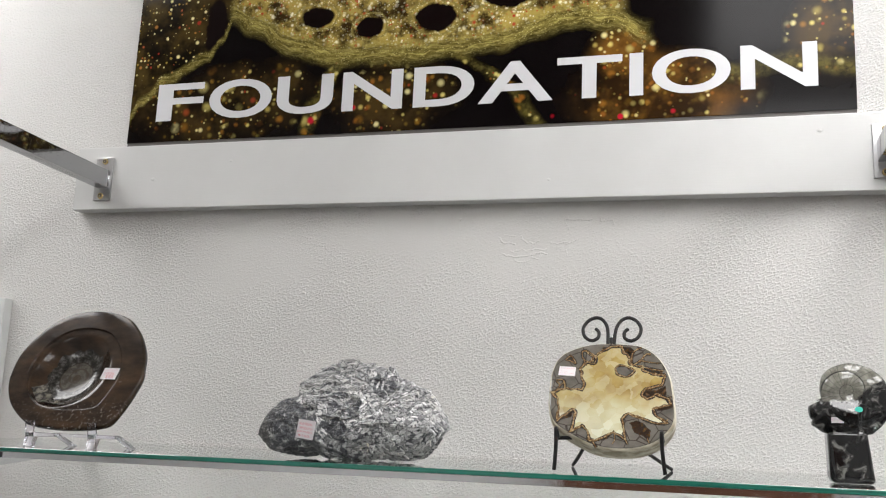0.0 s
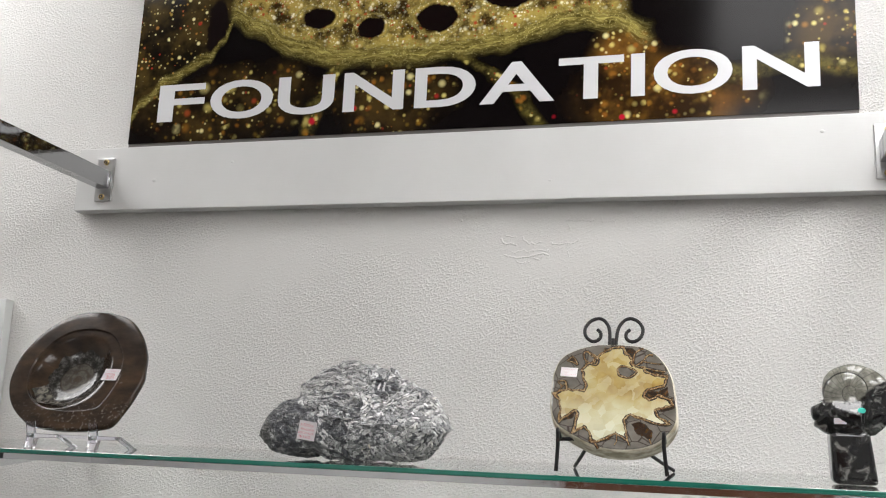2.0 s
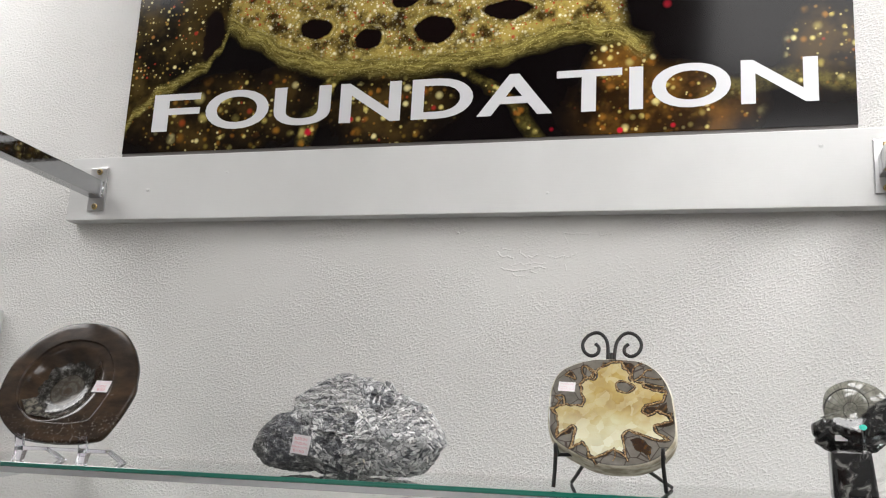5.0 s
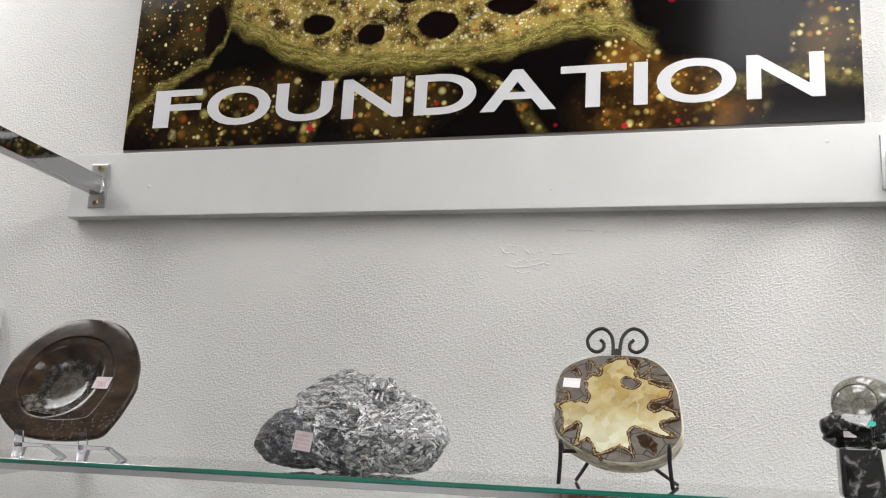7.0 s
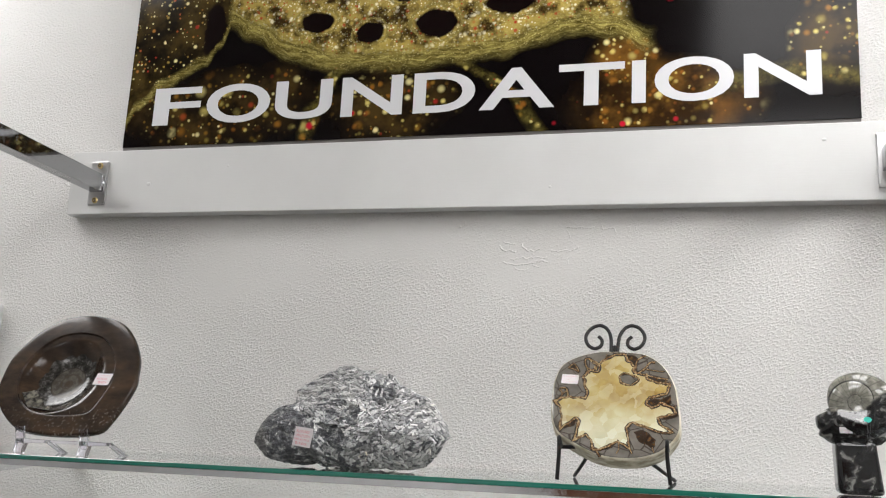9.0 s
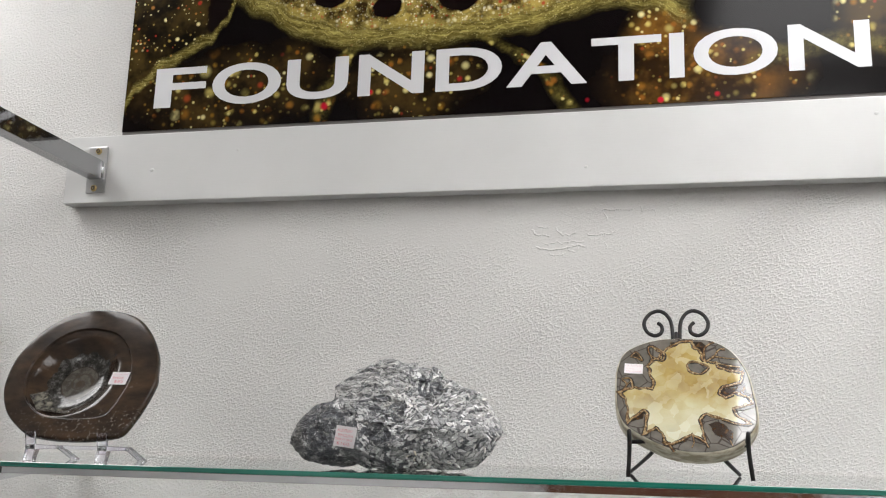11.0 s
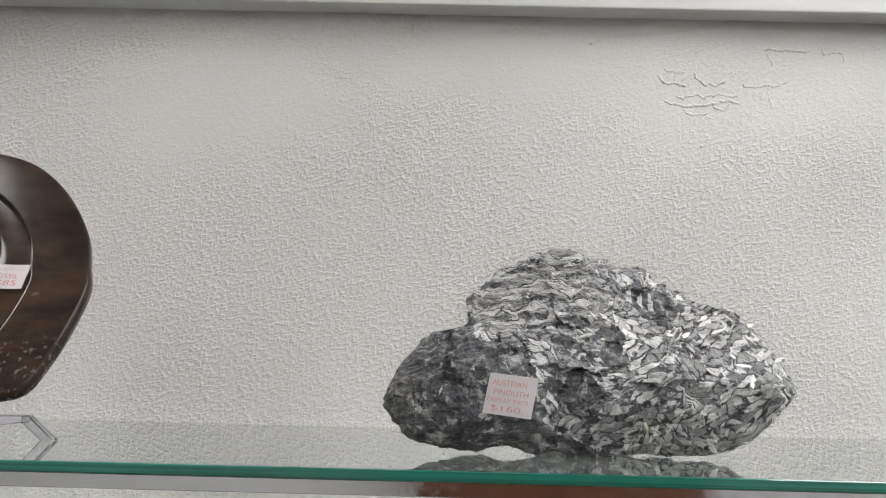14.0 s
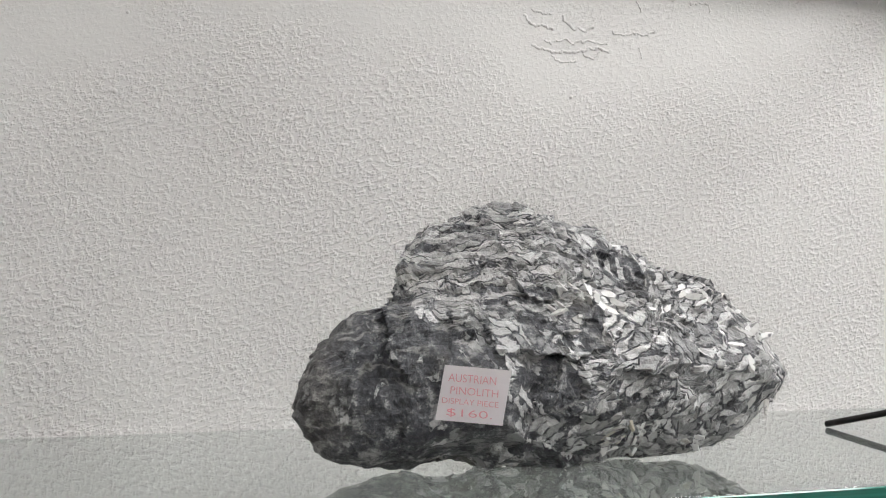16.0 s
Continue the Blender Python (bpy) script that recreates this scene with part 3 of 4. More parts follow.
def crystal_skin():
    m = material("magnesite", (0.6, 0.6, 0.58), 0.38)
    v = coords(m)
    n = noise_tex(m, v, 230, 4)
    r = island(m)
    c = ramp(m, r, (0.0, (0.36, 0.36, 0.35)), (0.4, (0.52, 0.52, 0.5)), (0.8, (0.7, 0.7, 0.69)), (0.95, (0.88, 0.88, 0.87)), (1.0, (0.55, 0.5, 0.38)))
    c = mix(m, step(m, n.outputs[0], 0.54, 0.66, 0.0, 0.85), c, (0.08, 0.08, 0.09))
    bsdf(m, Base_Color=c, Roughness=step(m, n.outputs[0], 0.3, 0.7, 0.22, 0.55))
    bump(m, n.outputs[0], 0.5, 0.0005)
    return m


ROCK = Vector((-0.0345, -0.272, GLASS + 0.0555))


def by_angle(points):
    """A smooth value round the rock, from (degrees, value)."""
    return lambda a: float(np.interp(math.degrees(a), [p[0] for p in points], [p[1] for p in points], period=360))


rock_radius = polar([(0.1275, -0.0135), (0.1145, 0.011), (0.104, 0.026), (0.0945, 0.0335), (0.079, 0.0372), (0.066, 0.0448), (0.044, 0.057), (0.016, 0.0665), (-0.004, 0.0708), (-0.02, 0.067), (-0.047, 0.0562), (-0.0625, 0.039), (-0.066, 0.0265), (-0.0685, 0.0195), (-0.0875, 0.014), (-0.0985, 0.0035), (-0.1045, -0.0075), (-0.1105, -0.025), (-0.1075, -0.037), (-0.097, -0.0485), (-0.068, -0.0545), (-0.02, -0.0555), (0.033, -0.0555), (0.078, -0.0535), (0.1, -0.0455), (0.117, -0.0285)])
rim_depth = by_angle(((-178, -0.054), (-155, -0.045), (-140, -0.022), (-90, -0.02), (-40, -0.012), (-25, -0.03), (-7, -0.044), (8, -0.026), (20, -0.012), (60, -0.008), (95, -0.01), (130, -0.022), (150, -0.036), (170, -0.05)))
TAG = Vector((-0.0405, -0.0712, -0.0205))
TAG_YAW = -16.0


def facet(q, scale, seed):
    """A step pattern of flat, tilted faces."""
    k = q * scale + Vector((seed, seed * 2, seed * 3))
    c = noise.voronoi(k)[1][0]
    tilt = noise.cell_vector(c * 37.0)
    return (k - c).dot(Vector(tilt) - Vector((0.5, 0.5, 0.5))) / scale


def rock_mesh():
    bm = bmesh.new()
    bmesh.ops.create_icosphere(bm, subdivisions=7, radius=1)
    flat_ = pose(*TAG, 0, 0, TAG_YAW).inverted()
    back_ = flat_.inverted()
    for v in bm.verts:
        x, y, z = v.co
        rho, a = math.hypot(x, z), math.atan2(z, x)
        r, rim_y = rock_radius(a) * rho ** 0.9, rim_depth(a)
        q = Vector((r * math.cos(a), 0, r * math.sin(a)))
        front = -0.074 + 0.42 * max(q.z + 0.012, 0) + 0.1 * max(-q.z - 0.03, 0) + 0.03 * max(q.x, 0)
        q.y = rim_y + ((min(front, rim_y - 0.004) if y < 0 else 0.034) - rim_y) * abs(y) ** 0.8
        d = Vector((x, 1.5 * y, z)).normalized()
        bent = q + 0.004 * Vector((noise.noise(q * 60), noise.noise(q * 60 + Vector((5, 5, 5))), noise.noise(q * 60 + Vector((9, 2, 7)))))
        lift = 0.004 * noise.fractal(q * 26, 0.8, 2.0, 4) + 0.4 * facet(bent, 42, 1.0) + 0.35 * facet(bent, 115, 2.0)
        cell = noise.voronoi(Vector((bent.x * 80 + q.z * 40, q.y * 80, bent.z * 200)))[0]
        lift += 0.0014 * min(cell[1] - cell[0], 0.6) - 0.0006 + 0.0007 * noise.noise(q * 260)
        if q.x < 0.015 and q.z > 0.004:
            k = min(1, (q.z - 0.004) / 0.01, (0.015 - q.x) / 0.02)
            sheet = noise.noise(Vector((q.x * 22, q.y * 22, bent.z * 210)))
            lift += k * (0.0016 * sheet - 0.0025 * max(0, 0.22 - abs(sheet)))
        if q.z < -0.03:
            lift *= 0.7
        lift -= 0.0018
        q += d * lift
        q.z += 0.0045 * math.exp(-((q.x + 0.04) / 0.013) ** 2) * min(1, max(0, -0.042 - q.z) / 0.01)
        loc = flat_ @ q
        if abs(loc.x) < 0.024 and abs(loc.z) < 0.022 and loc.y < 0.03:
            k = min(1, (0.024 - abs(loc.x)) / 0.0095, (0.022 - abs(loc.z)) / 0.0095)
            loc.y += (0.0008 + 0.0006 * noise.noise(q * 300) - loc.y) * k
            q = back_ @ loc
        v.co = q
    low = -0.0555
    for v in bm.verts:
        if v.co.z < low:
            v.co.z = low + (v.co.z - low) * 0.05
    lowest = min(v.co.z for v in bm.verts)
    for v in bm.verts:
        v.co.z += low - lowest
    return bm


def crystals(skin, count):
    """Blade-shaped crystals lying in the skin of the rock, fanned out from one spot."""
    rng = random.Random(5)
    skin.faces.ensure_lookup_table()
    faces = [f for f in skin.faces if f.normal.y < 0.2 and f.calc_center_median().z > -0.05 and f.calc_center_median().x > 0.0 and f.calc_center_median().z < 0.032]
    verts, polys = [], []
    flat_ = pose(*TAG, 0, 0, TAG_YAW).inverted()
    while count:
        f = rng.choice(faces)
        c = f.calc_center_median()
        loc = flat_ @ c
        if abs(loc.x) < 0.022 and abs(loc.z) < 0.021:
            continue
        if 1.3 * noise.fractal(c * 30 + Vector((5, 2, 8)), 1, 2, 2) + 7 * (c.x - 0.035) < rng.uniform(-0.2, 0.15):
            continue
        n = (f.normal + Vector((rng.gauss(0, 0.1), rng.gauss(0, 0.1), rng.gauss(0, 0.1)))).normalized()
        turn = math.atan2(c.z + 0.004, c.x - 0.03) + rng.gauss(0, 0.35)
        if noise.noise(c * 30) > 0.15:
            turn += 1.2
        u = Vector((math.cos(turn), 0, math.sin(turn)))
        u = (u - n * u.dot(n)).normalized()
        w = n.cross(u)
        ln, wd = rng.uniform(0.0035, 0.0075), rng.uniform(0.001, 0.0019)
        base = len(verts)
        shape = [(k + rng.uniform(-0.15, 0.15), s + rng.uniform(-0.25, 0.25)) for k, s in ((1, 0.15), (0.6, 0.9), (0, 1), (-0.6, 0.9), (-1, -0.1), (-0.6, -0.95), (0.5, -1))]
        tip = rng.gauss(0, 0.0003)
        for grow, h in ((1.0, -0.0011), (0.88, rng.uniform(0.0, 0.0003))):
            for k, s in shape:
                verts.append(c + u * k * ln * grow + w * s * wd * grow + n * (h + tip * k + 0.0002 * rng.random()))
        polys += [tuple(base + 7 + i for i in range(7))] + [(base + i, base + (i + 1) % 7, base + 7 + (i + 1) % 7, base + 7 + i) for i in range(7)]
        count -= 1
    bm = bmesh.new()
    made = [bm.verts.new(q) for q in verts]
    for p in polys:
        bm.faces.new([made[i] for i in p])
    return bm


rock = thing("pinolite_rock", "rough grey and white speckled pinolite rock on the glass shelf", "rock", Matrix.Translation(ROCK))
skin = rock_mesh()
skin.normal_update()
blades = crystals(skin, 120)
part("stone", skin, rock_skin(), rock)
tagged(part("crystal_crust", blades, crystal_skin(), rock, "white and grey blade-shaped crystals"), kind="stuff")


def price_tag(parent, m, w, h, lines, curl=0.0008, skew=0.0):
    """A paper tag with lines of writing: (text, x, y, width, height) or a bar where text is empty."""
    bm = bmesh.new()
    grid = [[bm.verts.new(((i / 8 - 0.5) * w + skew * (j / 4 - 0.5), (j / 4 - 0.5) * h, curl * (2 * i / 8 - 1) ** 2 + 0.0003 * (j == 4))) for i in range(9)] for j in range(5)]
    for j in range(4):
        for i in range(8):
            bm.faces.new((grid[j][i], grid[j][i + 1], grid[j + 1][i + 1], grid[j + 1][i]))
    bmesh.ops.solidify(bm, geom=bm.faces[:], thickness=0.00025)
    t = part("price_tag", bm, M["tag"], parent, "pale pink paper price tag with red handwriting", m)

    def bent(b, x, y, lift):
        for v in b.verts:
            v.co.x, v.co.y = v.co.x + x + skew * (y / h), v.co.y + y
            v.co.z += curl * (2 * v.co.x / w) ** 2 + lift
        return b

    for body, x, y, lw, lh in lines:
        if body:
            part("writing", bent(text(body, lh, lw, lh, -0.012, 0.0001), x, y, 0.0004), M["ink"], t, "red handwriting")
        else:
            b = ribbon([(k * lw / 12, lh / 2 + 0.22 * lh * (-1) ** k) for k in range(13)], lh * 0.16, 0, 0.0001)
            part("writing", bent(b, x, y, 0.0004), M["faint_ink"], t, "faint red handwriting")
    return t


price_tag(rock, pose(*(TAG + Vector((0, -0.0006, 0))), 0, 0, TAG_YAW) @ pose(0, 0, 0, 90, 0, 0) @ pose(0, 0, 0, 0, 0, -6), 0.0275, 0.0225, [
    ("AUSTRIAN", -0.0112, 0.0048, 0.0195, 0.0032), ("PINOLITH", -0.0095, -0.0002, 0.0195, 0.003), ("DISPLAY PIECE", -0.0122, -0.0042, 0.023, 0.0022), ("$160.", -0.0095, -0.0095, 0.0185, 0.0034)], 0.0005, 0.002)

# ---- the fossil dish on its clear stand ----


def dish_skin():
    """Polished dark brown stone with a coiled grey fossil in the hollow."""
    m = material("polished_fossil_stone", (0.04, 0.03, 0.024), 0.16, 0, 0.0)
    v = coords(m)
    wob = node(m, "ShaderNodeVectorMath", {"operation": "SUBTRACT"}, i0=noise_tex(m, v, 70, 4, 0.6).outputs["Color"], i1=(0.5, 0.5, 0.5)).outputs[0]
    w = node(m, "ShaderNodeVectorMath", {"operation": "MULTIPLY_ADD"}, i0=wob, i1=(0.005, 0.005, 0), i2=v).outputs[0]
    flat = node(m, "ShaderNodeSeparateXYZ", Vector=w)
    r = node(m, "ShaderNodeVectorMath", {"operation": "LENGTH"}, i0=node(m, "ShaderNodeCombineXYZ", X=flat.outputs[0], Y=flat.outputs[1])).outputs["Value"]
    ang = calc(m, "ARCTAN2", flat.outputs[1], flat.outputs[0])
    n = noise_tex(m, v, 110, 6, 0.68).outputs[0]
    big = noise_tex(m, mapped(m, v, (1, 2.2, 1), (0, 0, 12)).outputs[0], 15, 6, 0.65).outputs[0]
    brown = ramp(m, big, (0.36, (0.017, 0.0125, 0.01)), (0.5, (0.032, 0.022, 0.016)), (0.68, (0.058, 0.036, 0.022)))
    low = calc(m, "MULTIPLY", step(m, flat.outputs[1], -0.065, -0.04, 1.0, 0.0), step(m, flat.outputs[0], -0.03, 0.06, 0.25, 1.0))
    fleck = step(m, noise_tex(m, v, 240, 3).outputs[0], 0.57, 0.66)
    brown = mix(m, calc(m, "MULTIPLY", fleck, calc(m, "MAXIMUM", low, step(m, big, 0.6, 0.72, 0.0, 0.6))), brown, (0.15, 0.13, 0.11))
    # the coil in the middle
    coil = calc(m, "SINE", calc(m, "ADD", calc(m, "MULTIPLY", calc(m, "LOGARITHM", calc(m, "ADD", r, 0.002), 2.718), 7.5), ang))
    disc = mix(m, step(m, n, 0.38, 0.62), (0.045, 0.04, 0.033), (0.085, 0.078, 0.066))
    disc = mix(m, step(m, coil, 0.55, 0.95, 0.0, 0.75), disc, (0.05, 0.04, 0.03))
    disc = mix(m, step(m, r, 0.002, 0.009, 0.7, 0.0), disc, (0.05, 0.036, 0.026))
    ribs = calc(m, "SINE", calc(m, "ADD", calc(m, "MULTIPLY", ang, 19.0), calc(m, "MULTIPLY", n, 14.0)))
    crust = ramp(m, n, (0.36, (0.01, 0.0095, 0.0085)), (0.5, (0.035, 0.033, 0.03)), (0.64, (0.12, 0.117, 0.11)))
    crust = mix(m, step(m, ribs, 0.6, 1.0, 0.0, 0.7), crust, (0.02, 0.018, 0.016))
    seam = step(m, calc(m, "ABSOLUTE", calc(m, "SUBTRACT", r, 0.024)), 0.0, 0.0014, 0.8, 0.0)
    shell = mix(m, step(m, r, 0.0238, 0.0242), disc, crust)
    shell = mix(m, seam, shell, (0.025, 0.02, 0.017))
    edge = calc(m, "ADD", r, calc(m, "MULTIPLY", calc(m, "SUBTRACT", noise_tex(m, v, 60, 4).outputs[0], 0.5), 0.02))
    bsdf(m, Base_Color=mix(m, step(m, edge, 0.0405, 0.0425, 1.0, 0.0), brown, shell), Roughness=step(m, n, 0.3, 0.7, 0.08, 0.16), Specular_IOR_Level=0.22)
    bump(m, n, 0.06, 0.0006)
    return m


def dish_mesh():
    radius = polar([(0.114, 0.005), (0.105, 0.032), (0.082, 0.065), (0.051, 0.089), (0.006, 0.099), (-0.034, 0.095), (-0.061, 0.079), (-0.079, 0.056), (-0.091, 0.026), (-0.090, -0.006), (-0.083, -0.029), (-0.066, -0.054), (-0.042, -0.073), (-0.019, -0.084), (0.021, -0.089), (0.063, -0.0885), (0.09, -0.0842), (0.1, -0.0805), (0.1055, -0.071), (0.1135, -0.0445), (0.118, -0.0127)])
    bm, seg = bmesh.new(), 140
    shape = [(0.0, -0.0216), (0.05, -0.0215), (0.1, -0.0213), (0.15, -0.0209), (0.2, -0.0204), (0.24, -0.0198), (0.28, -0.0188), (0.34, -0.0165), (0.4, -0.0125), (0.45, -0.0085), (0.49, -0.0052), (0.52, -0.0035), (0.55, -0.003), (0.57, -0.0029), (0.68, -0.0028), (0.694, -0.0028), (0.7, -0.0026), (0.704, -0.0006), (0.709, 0.0), (0.716, 0.0), (0.75, 0.0), (0.9, 0.0), (0.97, 0.0), (0.982, -0.0001), (0.993, -0.0009), (1.0, -0.003), (0.997, -0.008), (0.97, -0.011), (0.7, -0.0135), (0.45, -0.024), (0.25, -0.029), (0.0, -0.03)]
    rows = []
    for s, z in shape:
        row = []
        for k in range(seg):
            a = k * math.tau / seg
            edge = radius(a)
            ring_ = 0.69 * edge
            if s <= 0.5:
                rr = s / 0.5 * 0.057
            elif s <= 0.7:
                rr = 0.057 + (ring_ - 0.057) * (s - 0.5) / 0.2
            else:
                rr = ring_ + (edge - ring_) * (s - 0.7) / 0.3
            row.append(bm.verts.new((rr * math.cos(a), rr * math.sin(a), z)))
        rows.append(row)
    for s, e in zip(rows, rows[1:]):
        for k in range(seg):
            bm.faces.new((s[k], s[(k + 1) % seg], e[(k + 1) % seg], e[k]))
    bmesh.ops.remove_doubles(bm, verts=bm.verts[:], dist=1e-6)
    return bm


DISH = pose(-0.44, -0.3195, 1.5025, 60, 0, 0)
dish = thing("fossil_dish", "polished dark brown ammonite fossil dish on a clear stand", "dish", DISH)
part("bowl", dish_mesh(), dish_skin(), dish, smooth=True)


def fragment_skin():
    m = material("fossil_fragment", (0.1, 0.095, 0.08), 0.2, 0, 0.4)
    v = coords(m)
    n = noise_tex(m, v, 120, 4, 0.6, 1.2)
    bsdf(m, Base_Color=ramp(m, n.outputs[0], (0.4, (0.012, 0.011, 0.009)), (0.5, (0.05, 0.047, 0.04)), (0.66, (0.15, 0.14, 0.115))))
    return m


chip = slab([(-0.049, -0.027), (-0.036, -0.014), (-0.0145, -0.0385), (0.012, -0.046), (0.0097, -0.0515), (-0.029, -0.048)], -0.003, 0.0, 0.0004)
bmesh.ops.triangulate(chip, faces=chip.faces[:])
for v in chip.verts:
    v.co.z += 0.0009 + float(np.interp(v.co.xy.length, (0.032, 0.039, 0.0456, 0.0513, 0.056, 0.06), (-0.0188, -0.0165, -0.0125, -0.0085, -0.0052, -0.0034)))
part("fragment", chip, fragment_skin(), dish, "pale veined shell fragment")
price_tag(dish, pose(0.0672, -0.0052, -0.0009, 0, -2, -2), 0.0245, 0.0175, [("", -0.0095, 0.0035, 0.0195, 0.0035), ("FOSSIL", -0.0085, -0.0015, 0.016, 0.0034), ("$85", -0.005, -0.0072, 0.0125, 0.0045)], 0.0004)

SIDE = Matrix(((0, 0, 1, 0), (1, 0, 0, 0), (0, 1, 0, 0), (0, 0, 0, 1)))
easel = thing("acrylic_stand", "small clear acrylic display stand under the dish", "display stand", pose(0.006, 0.013, GLASS))
for x in (-0.466, -0.372):
    m = Matrix.Translation((x, 0, 0)) @ SIDE
    part("hook", slab([(-0.380, 0.0335), (-0.3765, 0.0335), (-0.3735, 0.0185), (-0.330, 0.017), (-0.330, 0.0128), (-0.367, 0.0128), (-0.372, 0.0002), (-0.379, 0.0002), (-0.3765, 0.013)], 0, 0.0125, 0.0008), M["acrylic"], easel, m=m)
    part("back_leg", slab([(-0.3295, 0.017), (-0.322, 0.017), (-0.284, 0.0002), (-0.2925, 0.0002)], 0.002, 0.0105, 0.0006), M["acrylic"], easel, m=m)
part("crossbar", box((-0.4533, -0.3295, 0.0128), (-0.3725, -0.3225, 0.017), 0.0006), M["acrylic"], easel)

# ---- the septarian slice on its iron stand ----


def calcite():
    m = material("yellow_calcite", (0.7, 0.6, 0.3), 0.06, 0, 0.8)
    v = coords(m)
    w = node(m, "ShaderNodeVectorMath", {"operation": "MULTIPLY_ADD"}, i0=noise_tex(m, v, 60, 3).outputs["Color"], i1=(0.012, 0.012, 0.012), i2=v).outputs[0]
    c = voronoi(m, w, 95)
    t = node(m, "ShaderNodeSeparateColor", Color=c.outputs["Color"])
    big = noise_tex(m, v, 22, 3)
    base = ramp(m, big.outputs[0], (0.36, (0.21, 0.125, 0.028)), (0.5, (0.34, 0.25, 0.08)), (0.66, (0.42, 0.37, 0.21)))
    base = mix(m, calc(m, "MULTIPLY", t.outputs[0], 0.7), base, (0.46, 0.41, 0.26))
    base = mix(m, step(m, voronoi(m, w, 85, "DISTANCE_TO_EDGE").outputs["Distance"], 0.0, 0.05, 0.22, 0.0), base, (0.34, 0.22, 0.05))
    base = mix(m, step(m, noise_tex(m, v, 260, 3).outputs[0], 0.6, 0.75, 0, 0.4), base, (0.4, 0.28, 0.08))
    flat = node(m, "ShaderNodeSeparateXYZ", Vector=v)
    low = step(m, flat.outputs[1], -0.045, 0.01, 0.55, 0.0)
    bsdf(m, Base_Color=mix(m, calc(m, "MULTIPLY", low, calc(m, "ADD", t.outputs[1], 0.5)), base, (0.58, 0.6, 0.48)), Subsurface_Weight=0.25, Subsurface_Radius=(0.004, 0.003, 0.0015))
    return m


def septarian():
    m = material("septarian_clay", (0.17, 0.16, 0.15), 0.08, 0, 0.7)
    v = coords(m)
    n = noise_tex(m, v, 55, 4)
    base = ramp(m, n.outputs[0], (0.35, (0.09, 0.084, 0.074)), (0.65, (0.145, 0.136, 0.118)))
    e = voronoi(m, v, 46, "DISTANCE_TO_EDGE")
    base = mix(m, step(m, e.outputs["Distance"], 0.012, 0.035, 1.0, 0.0), base, (0.05, 0.04, 0.035))
    flat = node(m, "ShaderNodeSeparateXYZ", Vector=v)
    p = node(m, "ShaderNodeVectorMath", {"operation": "LENGTH"}, i0=node(m, "ShaderNodeCombineXYZ", X=flat.outputs[0], Y=flat.outputs[1])).outputs["Value"]
    band = step(m, flat.outputs[2], -0.0008, -0.0003, 1.0, 0.0)
    cream = ramp(m, noise_tex(m, mapped(m, v, (1, 1, 3)).outputs[0], 60, 4).outputs[0], (0.4, (0.3, 0.26, 0.18)), (0.5, (0.46, 0.42, 0.32)), (0.62, (0.6, 0.56, 0.45)))
    bsdf(m, Base_Color=mix(m, band, base, cream), Roughness=calc(m, "ADD", calc(m, "MULTIPLY", band, 0.37), 0.08), Coat_Weight=calc(m, "MULTIPLY", calc(m, "SUBTRACT", 1.0, band), 0.7))
    return m


def vein():
    m = material("brown_vein", (0.1, 0.05, 0.02), 0.08, 0, 0.7)
    n = noise_tex(m, coords(m), 210, 4)
    bsdf(m, Base_Color=ramp(m, n.outputs[0], (0.4, (0.014, 0.007, 0.004)), (0.55, (0.036, 0.018, 0.009)), (0.7, (0.1, 0.055, 0.022))))
    return m


def face(x, y):
    """Places on the face of the slice, on a drawing 832 wide."""
    up = (457 - y) * 0.000268 + 0.001
    return ((x - 395) * 0.000229 - 0.055 * up - 0.0006, up)


SLICE = pose(0.284, -0.31, 1.487, 60, 0, 0)
slice_ = thing("septarian_slice", "polished septarian slice with a yellow calcite star", "stone slice", SLICE)
rim = spline([(*face(*q), 0) for q in ((395, 190), (470, 192), (560, 205), (640, 260), (690, 350), (705, 450), (708, 550), (690, 610), (620, 678), (520, 715), (400, 722), (300, 705), (200, 660), (120, 610), (88, 540), (85, 450), (95, 350), (130, 270), (200, 225), (300, 195))], 5, True)
slab_body = bmesh.new()
rings = [[slab_body.verts.new((q.x * k, q.y * k, h)) for q in rim] for k, h in ((0.955, 0.0), (0.97, -0.0005), (0.985, -0.0017), (0.995, -0.0035), (1.0, -0.0065), (1.0, -0.017), (0.99, -0.021))]
for a, b in zip(rings, rings[1:]):
    for k in range(len(rim)):
        slab_body.faces.new((a[k], a[(k + 1) % len(rim)], b[(k + 1) % len(rim)], b[k]))
slab_body.faces.new(rings[0])
slab_body.faces.new(rings[-1][::-1])
part("body", slab_body, septarian(), slice_, "grey clay slab with cream sides")


def spot(x, y):
    """The same places on a closer drawing, 960 wide."""
    return face((x - 228) * 1.139 + 85, (y - 150) * 1.1 + 190)


def ragged(points, grain=0.0016, closed=True):
    out = []
    ends = points[1:] + points[:1] if closed else points[1:]
    for a, b in zip(points, ends):
        for k in range(5):
            q = Vector((a[0] + (b[0] - a[0]) * k / 5, a[1] + (b[1] - a[1]) * k / 5, 0))
            out.append(q + grain * Vector((noise.noise(q * 210), noise.noise(q * 210 + Vector((9, 9, 9))), 0)))
    return out if closed else out + [Vector((*points[-1], 0))]


